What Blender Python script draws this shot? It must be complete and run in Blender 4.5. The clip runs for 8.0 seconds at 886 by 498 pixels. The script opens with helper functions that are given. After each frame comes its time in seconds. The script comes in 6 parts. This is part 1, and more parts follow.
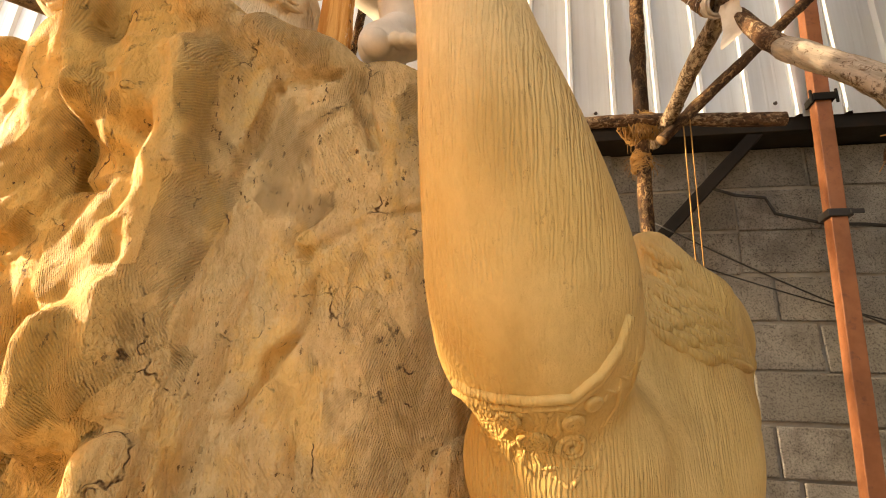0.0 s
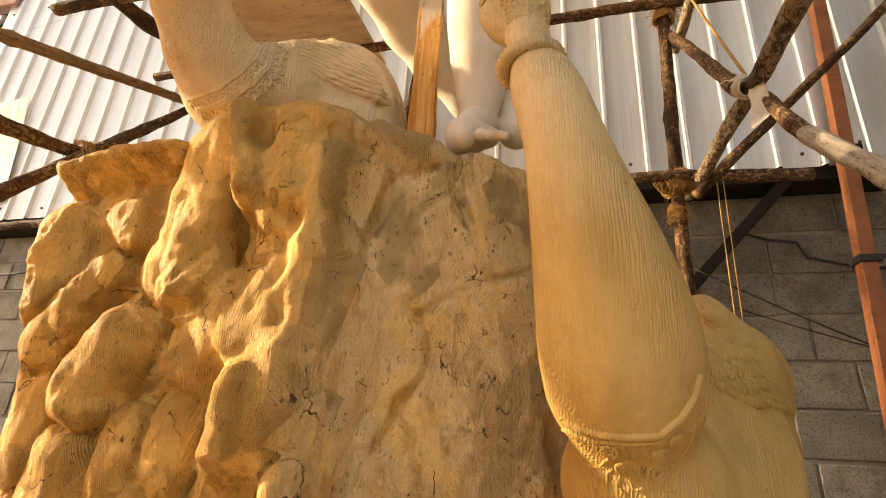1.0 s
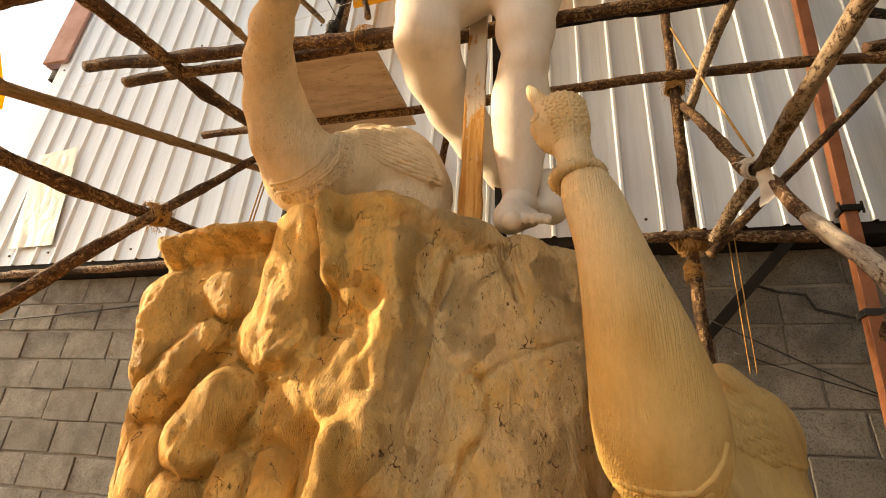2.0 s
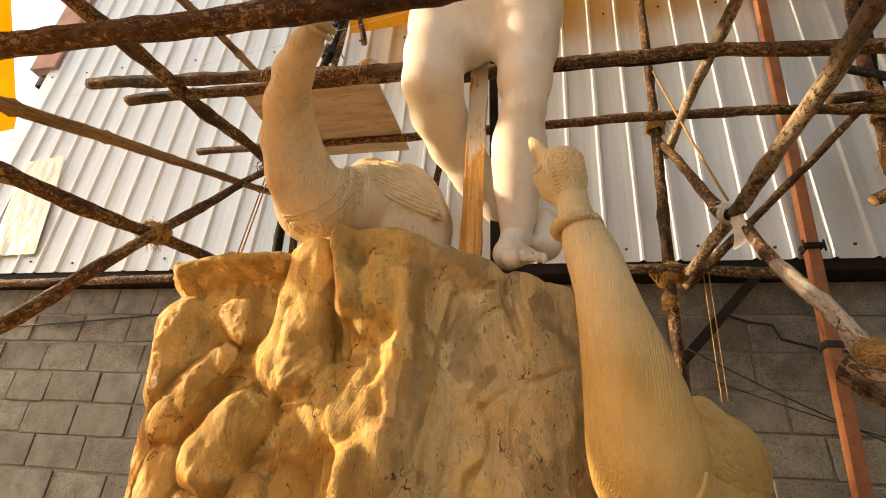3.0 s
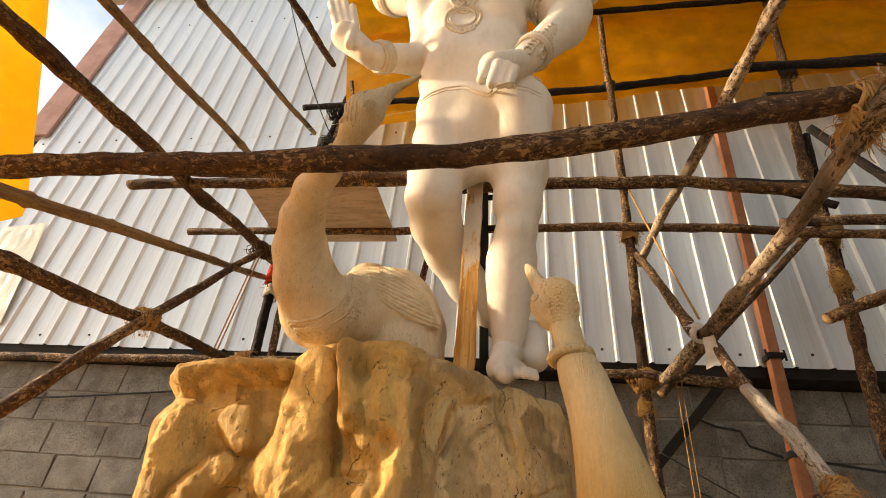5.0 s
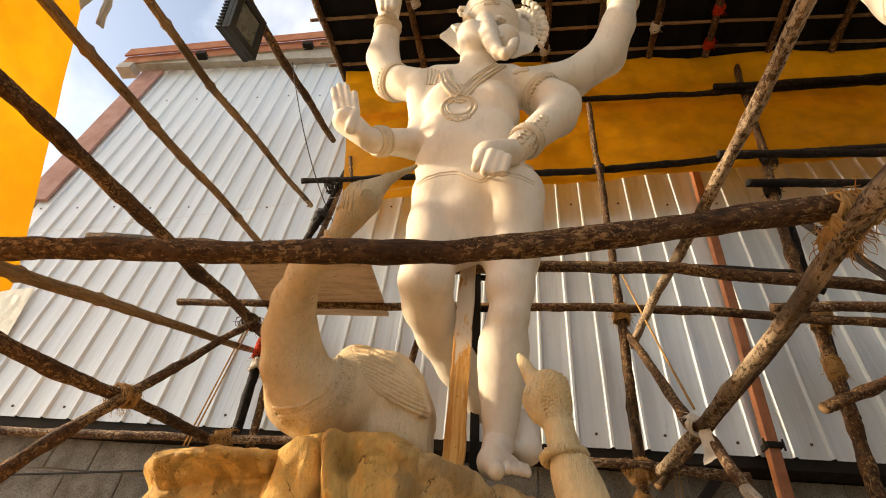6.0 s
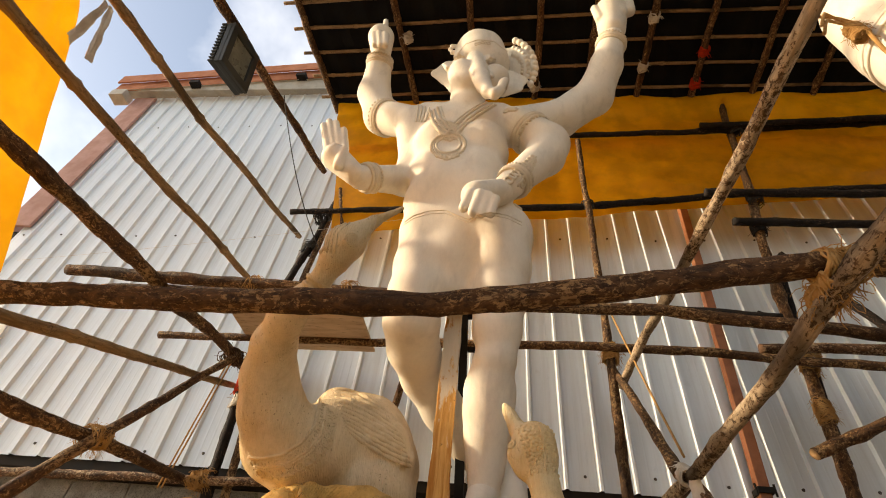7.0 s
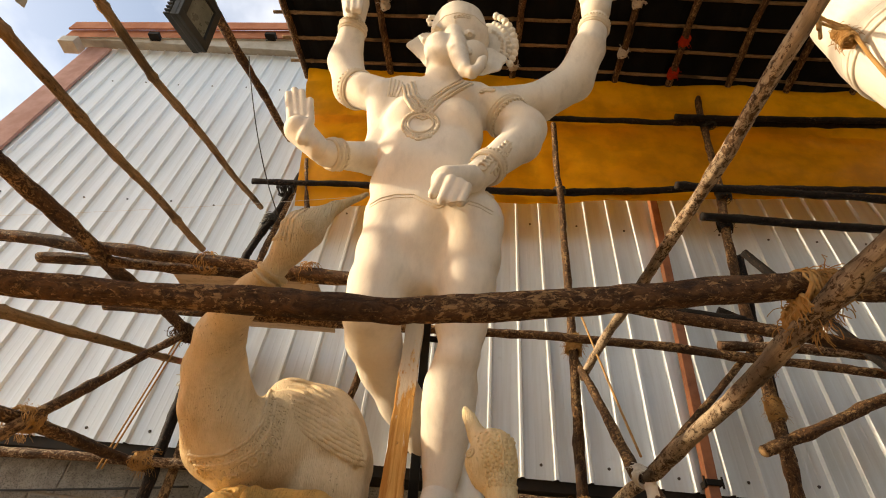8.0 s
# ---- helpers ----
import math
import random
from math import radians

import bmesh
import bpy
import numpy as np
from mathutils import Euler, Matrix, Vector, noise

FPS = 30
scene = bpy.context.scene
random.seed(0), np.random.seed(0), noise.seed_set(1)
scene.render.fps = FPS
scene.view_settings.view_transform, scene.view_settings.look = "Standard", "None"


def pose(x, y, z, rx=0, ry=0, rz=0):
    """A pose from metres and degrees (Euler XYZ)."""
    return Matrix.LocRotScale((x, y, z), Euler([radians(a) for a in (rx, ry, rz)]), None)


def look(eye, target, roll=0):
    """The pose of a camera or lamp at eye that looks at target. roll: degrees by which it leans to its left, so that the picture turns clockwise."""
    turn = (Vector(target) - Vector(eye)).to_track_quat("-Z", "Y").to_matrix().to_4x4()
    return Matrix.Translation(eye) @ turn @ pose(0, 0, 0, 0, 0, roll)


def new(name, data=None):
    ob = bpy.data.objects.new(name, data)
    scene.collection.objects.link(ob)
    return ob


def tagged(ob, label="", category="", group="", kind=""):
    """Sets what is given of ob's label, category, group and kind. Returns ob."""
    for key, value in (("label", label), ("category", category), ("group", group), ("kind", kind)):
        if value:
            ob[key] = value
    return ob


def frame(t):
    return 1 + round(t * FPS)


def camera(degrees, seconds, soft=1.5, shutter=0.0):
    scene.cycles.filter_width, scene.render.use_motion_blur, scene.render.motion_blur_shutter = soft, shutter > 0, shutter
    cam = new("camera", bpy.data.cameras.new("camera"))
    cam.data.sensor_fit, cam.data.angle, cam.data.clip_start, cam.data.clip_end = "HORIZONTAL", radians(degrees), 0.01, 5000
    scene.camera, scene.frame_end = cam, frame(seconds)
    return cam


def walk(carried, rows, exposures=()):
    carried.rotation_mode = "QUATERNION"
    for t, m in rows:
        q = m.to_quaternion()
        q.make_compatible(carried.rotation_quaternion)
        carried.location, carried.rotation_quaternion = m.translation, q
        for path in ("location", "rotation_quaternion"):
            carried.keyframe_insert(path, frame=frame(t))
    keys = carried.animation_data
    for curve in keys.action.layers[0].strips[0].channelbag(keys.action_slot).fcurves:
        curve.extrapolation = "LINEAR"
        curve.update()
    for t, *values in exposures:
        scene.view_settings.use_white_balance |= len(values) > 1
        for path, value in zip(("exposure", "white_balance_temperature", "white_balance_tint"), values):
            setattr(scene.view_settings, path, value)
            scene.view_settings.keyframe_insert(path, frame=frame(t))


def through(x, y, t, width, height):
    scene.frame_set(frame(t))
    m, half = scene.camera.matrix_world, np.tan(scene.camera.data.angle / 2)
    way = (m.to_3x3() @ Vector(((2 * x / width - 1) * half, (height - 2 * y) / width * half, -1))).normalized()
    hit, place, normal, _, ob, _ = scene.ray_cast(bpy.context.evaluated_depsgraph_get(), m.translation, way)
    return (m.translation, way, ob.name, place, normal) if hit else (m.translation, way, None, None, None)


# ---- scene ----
# the camera and its way
cam = camera(81.9, 8.0, soft=1.0)
PATH = [
    (0, (0.833, 0.282, 1.184), (0.438, 2.145, 1.794), 2.7),
    (0.5, (0.825, 0.183, 1.172), (0.361, 2.006, 1.85), 3.2),
    (1, (0.756, 0.068, 1.175), (0.278, 1.87, 1.896), 3.3),
    (1.5, (0.694, -0.061, 1.177), (0.213, 1.724, 1.941), 3.6),
    (2, (0.696, -0.15, 1.19), (0.196, 1.598, 2.023), 4.0),
    (3.5, (0.611, -0.328, 1.196), (0.265, 1.429, 2.086), 4.6),
    (4, (0.585, -0.374, 1.203), (0.282, 1.378, 2.118), 4.6),
    (4.5, (0.582, -0.42, 1.228), (0.3, 1.277, 2.247), 4.9),
    (5, (0.582, -0.439, 1.248), (0.292, 1.184, 2.381), 5.8),
    (5.2, (0.581, -0.45, 1.257), (0.293, 1.14, 2.436), 6.2),
    (6.5, (0.588, -0.488, 1.315), (0.341, 0.92, 2.713), 7.3),
    (7, (0.595, -0.495, 1.346), (0.367, 0.897, 2.763), 7.3),
    (7.5, (0.591, -0.491, 1.393), (0.429, 0.93, 2.791), 6.7),
    (8, (0.591, -0.468, 1.451), (0.49, 1.002, 2.804), 6.4),
]
EXPOSURES = [(0, 1.84, 7900, 13), (1, 1.40, 7900, 13), (2.5, 1.20, 7700, 13), (4, 1.18, 7350, 12), (6.3, 0.93, 7080, 11), (8, 0.85, 7120, 11)]
walk(cam, [(t, look(eye, target, roll)) for t, eye, target, roll in PATH], EXPOSURES)

# daylight: a warm sun from the open side of the yard, and the sky
TO_SUN = Vector((-1.0, -0.07, 0.32)).normalized()
world = bpy.data.worlds.new("daylight")
scene.world = world
world.use_nodes = True
sky = world.node_tree.nodes.new("ShaderNodeTexSky")
sky.sky_type, sky.sun_disc = "NISHITA", False
sky.sun_elevation = math.asin(TO_SUN.z)
sky.sun_rotation = math.atan2(TO_SUN.x, TO_SUN.y)
sky.air_density, sky.dust_density, sky.ozone_density = 1.0, 1.4, 1.0
cloud_way = world.node_tree.nodes.new("ShaderNodeTexCoord")
cloud = world.node_tree.nodes.new("ShaderNodeTexNoise")
cloud.inputs["Scale"].default_value, cloud.inputs["Detail"].default_value, cloud.inputs["Roughness"].default_value = 2.6, 6.0, 0.55
cloud_cover = world.node_tree.nodes.new("ShaderNodeMapRange")
cloud_cover.inputs["From Min"].default_value, cloud_cover.inputs["From Max"].default_value = 0.42, 0.70
cloud_cover.inputs["To Min"].default_value, cloud_cover.inputs["To Max"].default_value = 0.05, 0.50
veil = world.node_tree.nodes.new("ShaderNodeMix")
veil.data_type = "RGBA"
veil.inputs[7].default_value = (8.0, 8.1, 8.4, 1.0)
world.node_tree.links.new(cloud_way.outputs["Generated"], cloud.inputs["Vector"])
world.node_tree.links.new(cloud.outputs["Fac"], cloud_cover.inputs["Value"])
world.node_tree.links.new(cloud_cover.outputs[0], veil.inputs[0])
world.node_tree.links.new(sky.outputs[0], veil.inputs[6])
world.node_tree.links.new(veil.outputs[2], world.node_tree.nodes["Background"].inputs["Color"])
world.node_tree.nodes["Background"].inputs["Strength"].default_value = 0.15
sun = new("sun", bpy.data.lights.new("sun", "SUN"))
sun.data.energy, sun.data.angle, sun.data.color = 3.5, radians(2.0), (1.0, 0.84, 0.62)
sun.matrix_world = Matrix.Translation((-8, -3, 12)) @ TO_SUN.to_track_quat("Z", "Y").to_matrix().to_4x4()

from mathutils.bvhtree import BVHTree


# ---------------------------------------------------------------- materials
class Nodes:
    """A short hand for node materials."""

    def __init__(self, name):
        self.mat = bpy.data.materials.new(name)
        self.mat.use_nodes = True
        self.tree = self.mat.node_tree
        self.out = self.tree.nodes["Material Output"]
        self.bsdf = self.tree.nodes["Principled BSDF"]
        self.pos = self.tree.nodes.new("ShaderNodeNewGeometry").outputs["Position"]

    def node(self, kind, **inputs):
        n = self.tree.nodes.new(kind)
        for key, value in inputs.items():
            self.link(value, n.inputs[key.replace("_", " ")])
        return n

    def link(self, value, socket):
        if isinstance(value, bpy.types.NodeSocket):
            self.tree.links.new(value, socket)
        else:
            socket.default_value = value

    def scaled(self, sx, sy, sz, turn=(0, 0, 0), source=None):
        m = self.node("ShaderNodeMapping", Vector=source or self.pos)
        m.inputs["Scale"].default_value = (sx, sy, sz)
        m.inputs["Rotation"].default_value = [radians(v) for v in turn]
        return m.outputs[0]

    def noise(self, scale, detail=4.0, rough=0.55, vector=None, warp=0.0):
        n = self.node("ShaderNodeTexNoise", Vector=vector or self.pos, Scale=scale, Detail=detail, Roughness=rough, Distortion=warp)
        return n.outputs["Fac"]

    def wave(self, scale, warp, detail=2.0, dscale=1.5, vector=None, axis="X"):
        n = self.node("ShaderNodeTexWave", Vector=vector or self.pos, Scale=scale, Distortion=warp, Detail=detail)
        n.inputs["Detail Scale"].default_value = dscale
        n.bands_direction = axis
        return n.outputs["Fac"]

    def ramp(self, value, lo, hi, a=0.0, b=1.0):
        n = self.node("ShaderNodeMapRange", Value=value)
        n.inputs["From Min"].default_value, n.inputs["From Max"].default_value = lo, hi
        n.inputs["To Min"].default_value, n.inputs["To Max"].default_value = a, b
        n.interpolation_type = "SMOOTHSTEP"
        return n.outputs[0]

    def mix(self, fac, a, b):
        n = self.tree.nodes.new("ShaderNodeMix")
        n.data_type = "RGBA"
        self.link(fac, n.inputs[0])
        for value, socket in ((a, n.inputs[6]), (b, n.inputs[7])):
            self.link((*value, 1.0) if isinstance(value, tuple) and len(value) == 3 else value, socket)
        return n.outputs[2]

    def math(self, op, a, b=0.0):
        n = self.tree.nodes.new("ShaderNodeMath")
        n.operation = op
        self.link(a, n.inputs[0]), self.link(b, n.inputs[1])
        return n.outputs[0]

    def rand(self):
        return self.tree.nodes.new("ShaderNodeObjectInfo").outputs["Random"]

    def bump(self, height, strength, distance, before=None):
        n = self.node("ShaderNodeBump", Height=height, Strength=strength, Distance=distance)
        if before is not None:
            self.link(before, n.inputs["Normal"])
        return n.outputs[0]

    def done(self, color, rough=0.6, metal=0.0, normal=None, **more):
        self.link((*color, 1.0) if isinstance(color, tuple) else color, self.bsdf.inputs["Base Color"])
        self.link(rough, self.bsdf.inputs["Roughness"])
        self.link(metal, self.bsdf.inputs["Metallic"])
        if normal is not None:
            self.link(normal, self.bsdf.inputs["Normal"])
        for key, value in more.items():
            self.link(value, self.bsdf.inputs[key.replace("_", " ")])
        return self.mat


def clay_material(name, light, dark, comb, speckle, lumps=0.8, warp=5.0, cracks=0.0, lean=9.0, second=1.0, pitch=50.0, coat=None, reach=("X", 0.32, 0.48)):
    """Modelled plaster: combed finger strokes, smears, pits and straw flecks."""
    n = Nodes(name)
    big = n.noise(3.0, 3.0)
    smear = n.noise(14.0, 5.0, 0.6, n.scaled(1, 1, 0.35))
    fleck = n.ramp(n.noise(120.0, 4.0, 0.7, n.scaled(1, 1, 0.45, (0, 20, 0))), 0.60, 0.66)
    patch = n.ramp(n.noise(7.0, 3.0), 0.50, 0.60)
    color = n.mix(n.ramp(big, 0.35, 0.68), light, dark)
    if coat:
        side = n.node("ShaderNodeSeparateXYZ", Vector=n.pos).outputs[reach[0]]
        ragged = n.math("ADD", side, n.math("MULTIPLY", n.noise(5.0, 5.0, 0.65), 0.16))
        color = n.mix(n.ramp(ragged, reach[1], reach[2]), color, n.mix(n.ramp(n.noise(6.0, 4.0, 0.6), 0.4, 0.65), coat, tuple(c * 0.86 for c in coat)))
    color = n.mix(n.math("MULTIPLY", n.ramp(smear, 0.48, 0.72), 0.45), color, tuple(c * 0.72 for c in dark))
    color = n.mix(n.math("MULTIPLY", n.math("MULTIPLY", fleck, n.ramp(n.noise(8.0, 3.0), 0.43, 0.58)), speckle), color, (0.10, 0.055, 0.025))
    grain = n.noise(85.0, 6.0, 0.8, n.scaled(1, 1, 0.4, (0, 25, 0)))
    color = n.mix(n.math("MULTIPLY", n.ramp(grain, 0.40, 0.66), 0.12 + 0.20 * lumps), color, tuple(c * 0.66 for c in dark))
    color = n.mix(n.math("MULTIPLY", n.ramp(n.noise(7.0, 6.0, 0.7, n.scaled(1, 1, 0.6, (10, 30, 0))), 0.50, 0.64), 0.6 * lumps), color, tuple(min(1.0, c * 1.12) for c in light))
    if warp < 1:
        strokes = n.wave(pitch, 9.0, 3.0, 1.6, n.scaled(1, 1, 0.09, (0, lean, 0)))
        patch = n.ramp(n.noise(4.0, 3.0), 0.32, 0.68)
    else:
        bits = n.node("ShaderNodeTexVoronoi", Vector=n.scaled(1, 1, 0.6), Scale=9.0)
        pick = n.node("ShaderNodeSeparateColor", Color=bits.outputs["Color"])
        turned = n.node("ShaderNodeVectorRotate", Vector=n.pos, Angle=n.ramp(pick.outputs[0], 0.0, 1.0, -0.75, 0.75))
        turned.rotation_type = "Y_AXIS"
        strokes = n.wave(pitch, 1.6, 2.0, 2.0, turned.outputs[0])
        patch = n.math("MULTIPLY", n.ramp(pick.outputs[1], 0.30, 0.42), n.ramp(n.noise(12.0, 4.0, 0.65), 0.40, 0.56))
    strokes_b = n.wave(pitch * 0.9, 6.0, 2.0, 1.1, n.scaled(0.9, 1, 0.5, (0, 40, 15)))
    lines = n.math("ADD", n.math("MULTIPLY", strokes, patch), n.math("MULTIPLY", n.math("MULTIPLY", strokes_b, second), n.ramp(n.noise(5.0, 2.0, 0.5, n.scaled(1, 1, 1, (30, 50, 0))), 0.50, 0.60)))
    # shade of the comb grooves painted into the colour, along the same lines
    color = n.mix(n.math("MULTIPLY", lines, (0.34 if warp >= 1 else 0.12) * comb), color, tuple(c * 0.62 for c in dark))
    nor = n.bump(lines, comb, -0.006)
    nor = n.bump(n.noise(15.0, 4.0, 0.6, n.scaled(1, 1, 0.6)), lumps * 0.8, 0.016, nor)
    if cracks:
        bent = n.node("ShaderNodeVectorMath")
        bent.operation = "ADD"
        n.link(n.pos, bent.inputs[0])
        push = n.node("ShaderNodeTexNoise", Vector=n.pos, Scale=11.0, Detail=4.0).outputs["Color"]
        half = n.node("ShaderNodeVectorMath")
        half.operation = "SCALE"
        half.inputs[3].default_value = 0.12
        n.link(push, half.inputs[0])
        n.link(half.outputs[0], bent.inputs[1])
        cell = n.node("ShaderNodeTexVoronoi", Vector=bent.outputs[0], Scale=6.5)
        cell.feature = "DISTANCE_TO_EDGE"
        thin = n.ramp(cell.outputs["Distance"], 0.002, 0.013, 1.0, 0.0)
        thin = n.math("MULTIPLY", thin, n.ramp(n.noise(10.0, 5.0, 0.75), 0.51, 0.63))
        color = n.mix(n.math("MULTIPLY", thin, cracks), color, (0.12, 0.06, 0.02))
        nor = n.bump(thin, 0.8, -0.006, nor)
    nor = n.bump(n.noise(38.0, 6.0, 0.65), lumps, 0.012, nor)
    nor = n.bump(n.noise(110.0, 5.0, 0.7, n.scaled(1, 1, 0.45, (0, 20, 10))), lumps, 0.006, nor)
    nor = n.bump(fleck, 0.45 * min(1.0, speckle * 2), -0.004, nor)
    return n.done(color, n.ramp(n.noise(20.0), 0.3, 0.7, 0.62, 0.85), 0.0, nor, Specular_IOR_Level=0.3)


def bark_material(name, bark, wood, peel):
    """A rough pole: furrowed bark, streaks along the grain, patches where the bark is off."""
    n = Nodes(name)
    flat = n.tree.nodes.new("ShaderNodeTexCoord").outputs["UV"]
    where = n.node("ShaderNodeVectorMath")
    where.operation = "ADD"
    n.link(flat, where.inputs[0])
    shift = n.node("ShaderNodeCombineXYZ", X=n.math("MULTIPLY", n.rand(), 37.0), Y=n.math("MULTIPLY", n.rand(), 91.0), Z=n.math("MULTIPLY", n.rand(), 13.0))
    n.link(shift.outputs[0], where.inputs[1])
    v = where.outputs[0]
    flakes = n.noise(62.0, 7.0, 0.80, n.scaled(1.3, 0.75, 1, source=v), 0.5)
    spread = n.noise(6.0, 3.0, 0.6, n.scaled(1.0, 0.7, 1, source=v))
    worn = n.ramp(n.math("ADD", flakes, n.math("MULTIPLY", spread, 0.35)), 0.735 - 0.4 * peel, 0.79 - 0.4 * peel)
    streak = n.noise(60.0, 6.0, 0.7, n.scaled(1.5, 0.16, 1, source=v), 0.4)
    scale = n.noise(46.0, 7.0, 0.78, n.scaled(1.0, 0.55, 1, source=v), 0.8)
    dark = n.mix(n.ramp(scale, 0.36, 0.64), tuple(c * 0.28 for c in bark), tuple(c * 1.35 for c in bark))
    pale = n.mix(n.ramp(streak, 0.34, 0.66), wood, tuple(c * 0.58 for c in wood))
    color = n.mix(worn, dark, pale)
    color = n.mix(n.math("MULTIPLY", n.ramp(n.noise(5.0, 3.0, 0.6, n.scaled(1, 0.5, 1, source=v)), 0.52, 0.66), 0.75), color, tuple(c * 0.2 for c in bark))
    nor = n.bump(scale, 1.0, 0.010)
    nor = n.bump(streak, 0.6, 0.004, nor)
    nor = n.bump(worn, 0.6, -0.003, nor)
    return n.done(color, n.ramp(streak, 0.3, 0.7, 0.7, 0.95), 0.0, nor, Specular_IOR_Level=0.3)


def plain_material(name, a, b, rough=0.6, metal=0.0, scale=6.0, grain=60.0, bump=0.25, depth=0.003, dirt=None, stretch=(1, 1, 1)):
    """One surface with stains at a large and grain at a small scale."""
    n = Nodes(name)
    v = n.scaled(*stretch)
    color = n.mix(n.ramp(n.noise(scale, 4.0, 0.6, v), 0.35, 0.68), a, b)
    if dirt:
        color = n.mix(n.math("MULTIPLY", n.ramp(n.noise(scale * 3.1, 6.0, 0.7, v), 0.55, 0.70), 0.7), color, dirt)
    nor = n.bump(n.noise(grain, 5.0, 0.6, v), bump, depth)
    return n.done(color, n.ramp(n.noise(scale * 2), 0.3, 0.7, rough * 0.85, min(1.0, rough * 1.15)), metal, nor, Specular_IOR_Level=0.5 if rough < 0.7 else 0.12)


def tarp_material(name, color, through):
    """Thin woven plastic that lets the sun glow through."""
    n = Nodes(name)
    tone = n.mix(n.ramp(n.noise(4.0, 4.0, 0.6), 0.35, 0.7), color, tuple(c * 0.75 for c in color))
    weave = n.noise(220.0, 2.0)
    nor = n.bump(n.noise(2.4, 3.0, 0.5, n.scaled(0.7, 1, 1.2, (0, 32, 0)), 0.3), 0.4, 0.06)
    nor = n.bump(weave, 0.15, 0.002, nor)
    n.done(tone, 0.42, 0.0, nor)
    t = n.node("ShaderNodeBsdfTranslucent", Color=tone, Normal=nor)
    m = n.tree.nodes.new("ShaderNodeMixShader")
    n.link(through, m.inputs[0]), n.link(n.bsdf.outputs[0], m.inputs[1]), n.link(t.outputs[0], m.inputs[2])
    n.link(m.outputs[0], n.out.inputs["Surface"])
    return n.mat


def block_material():
    """Grey hollow concrete block, open grained, each a little different."""
    n = Nodes("concrete_block_grey")
    r = n.rand()
    base = n.mix(r, (0.32, 0.297, 0.257), (0.46, 0.43, 0.38))
    color = n.mix(n.ramp(n.noise(7.0, 5.0, 0.65), 0.35, 0.7), base, (0.25, 0.23, 0.20))
    pores = n.noise(120.0, 6.0, 0.88)
    color = n.mix(n.math("MULTIPLY", n.ramp(pores, 0.50, 0.60), 0.80), color, (0.06, 0.053, 0.045))
    nor = n.bump(pores, 1.0, -0.016)
    nor = n.bump(n.noise(28.0, 4.0, 0.6), 0.5, 0.008, nor)
    return n.done(color, 0.95, 0.0, nor, Specular_IOR_Level=0.15)


def sheet_material():
    """Off-white coated steel sheet, dusty, with rain streaks."""
    n = Nodes("coated_sheet_off_white")
    streak = n.noise(3.0, 5.0, 0.65, n.scaled(7, 1, 0.25))
    color = n.mix(n.ramp(streak, 0.35, 0.7), (0.74, 0.785, 0.805), (0.655, 0.685, 0.69))
    color = n.mix(n.math("MULTIPLY", n.ramp(n.noise(9.0, 5.0, 0.7), 0.60, 0.78), 0.25), color, (0.42, 0.40, 0.36))
    nor = n.bump(n.noise(3.5, 2.0, 0.5, n.scaled(1, 1, 0.5)), 0.25, 0.02)
    return n.done(color, n.ramp(n.noise(5.0), 0.3, 0.7, 0.30, 0.45), 0.1, nor)


CLAY = clay_material("clay_plaster_ochre", (0.82, 0.525, 0.165), (0.68, 0.385, 0.095), 0.85, 1.0, 1.0, 6.0, 1.0, 9.0, 0.25, 105.0, (0.82, 0.60, 0.305))
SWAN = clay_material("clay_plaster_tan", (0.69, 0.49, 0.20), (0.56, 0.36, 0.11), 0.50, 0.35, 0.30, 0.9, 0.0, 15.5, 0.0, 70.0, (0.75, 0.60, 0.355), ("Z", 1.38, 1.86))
# strokes, flecks and smears made stronger to stand in for the neck's shading
SWAN_PALE = clay_material("clay_plaster_pale_tan", (0.76, 0.62, 0.41), (0.58, 0.42, 0.215), 0.50, 0.6, 0.45, 0.9, 0.0, 15.5, 0.0, 60.0)
PLASTER = clay_material("plaster_cream_white", (0.76, 0.69, 0.58), (0.71, 0.63, 0.51), 0.02, 0.06, 0.10)
ORNAMENT = clay_material("plaster_ornament_beige", (0.71, 0.62, 0.48), (0.63, 0.53, 0.39), 0.02, 0.1, 0.10)
BARK = bark_material("bark_dark_brown", (0.105, 0.050, 0.020), (0.45, 0.27, 0.12), 0.10)
BARK_BLACK = bark_material("bark_blackened", (0.016, 0.010, 0.007), (0.16, 0.09, 0.05), -0.05)
MOTTLED = bark_material("pole_pale_mottled", (0.15, 0.085, 0.042), (0.66, 0.50, 0.33), 0.30)
PEELED = bark_material("pole_half_peeled", (0.13, 0.064, 0.030), (0.52, 0.355, 0.205), 0.13)
LOG = bark_material("log_pale_mottled", (0.24, 0.15, 0.085), (0.74, 0.62, 0.47), 0.38)
BAMBOO = bark_material("bamboo_weathered", (0.24, 0.145, 0.068), (0.37, 0.235, 0.115), 0.42)
ROPE = plain_material("jute_rope", (0.46, 0.27, 0.10), (0.34, 0.18, 0.06), 0.95, 0, 20, 160, 0.6, 0.004)
RAG = plain_material("white_rag", (0.68, 0.63, 0.55), (0.52, 0.46, 0.38), 0.9, 0, 12, 120, 0.4, 0.004)
RED_RAG = plain_material("red_rag", (0.55, 0.05, 0.015), (0.38, 0.03, 0.01), 0.85, 0, 12, 90, 0.5, 0.006)
BLOCK = block_material()
# near-black tone for the added east wall, so that it returns no light
SHADE_WALL = plain_material("shade_wall_dark", (0.07, 0.055, 0.042), (0.045, 0.035, 0.027), 0.9, 0, 3, 40, 0.3, 0.004)
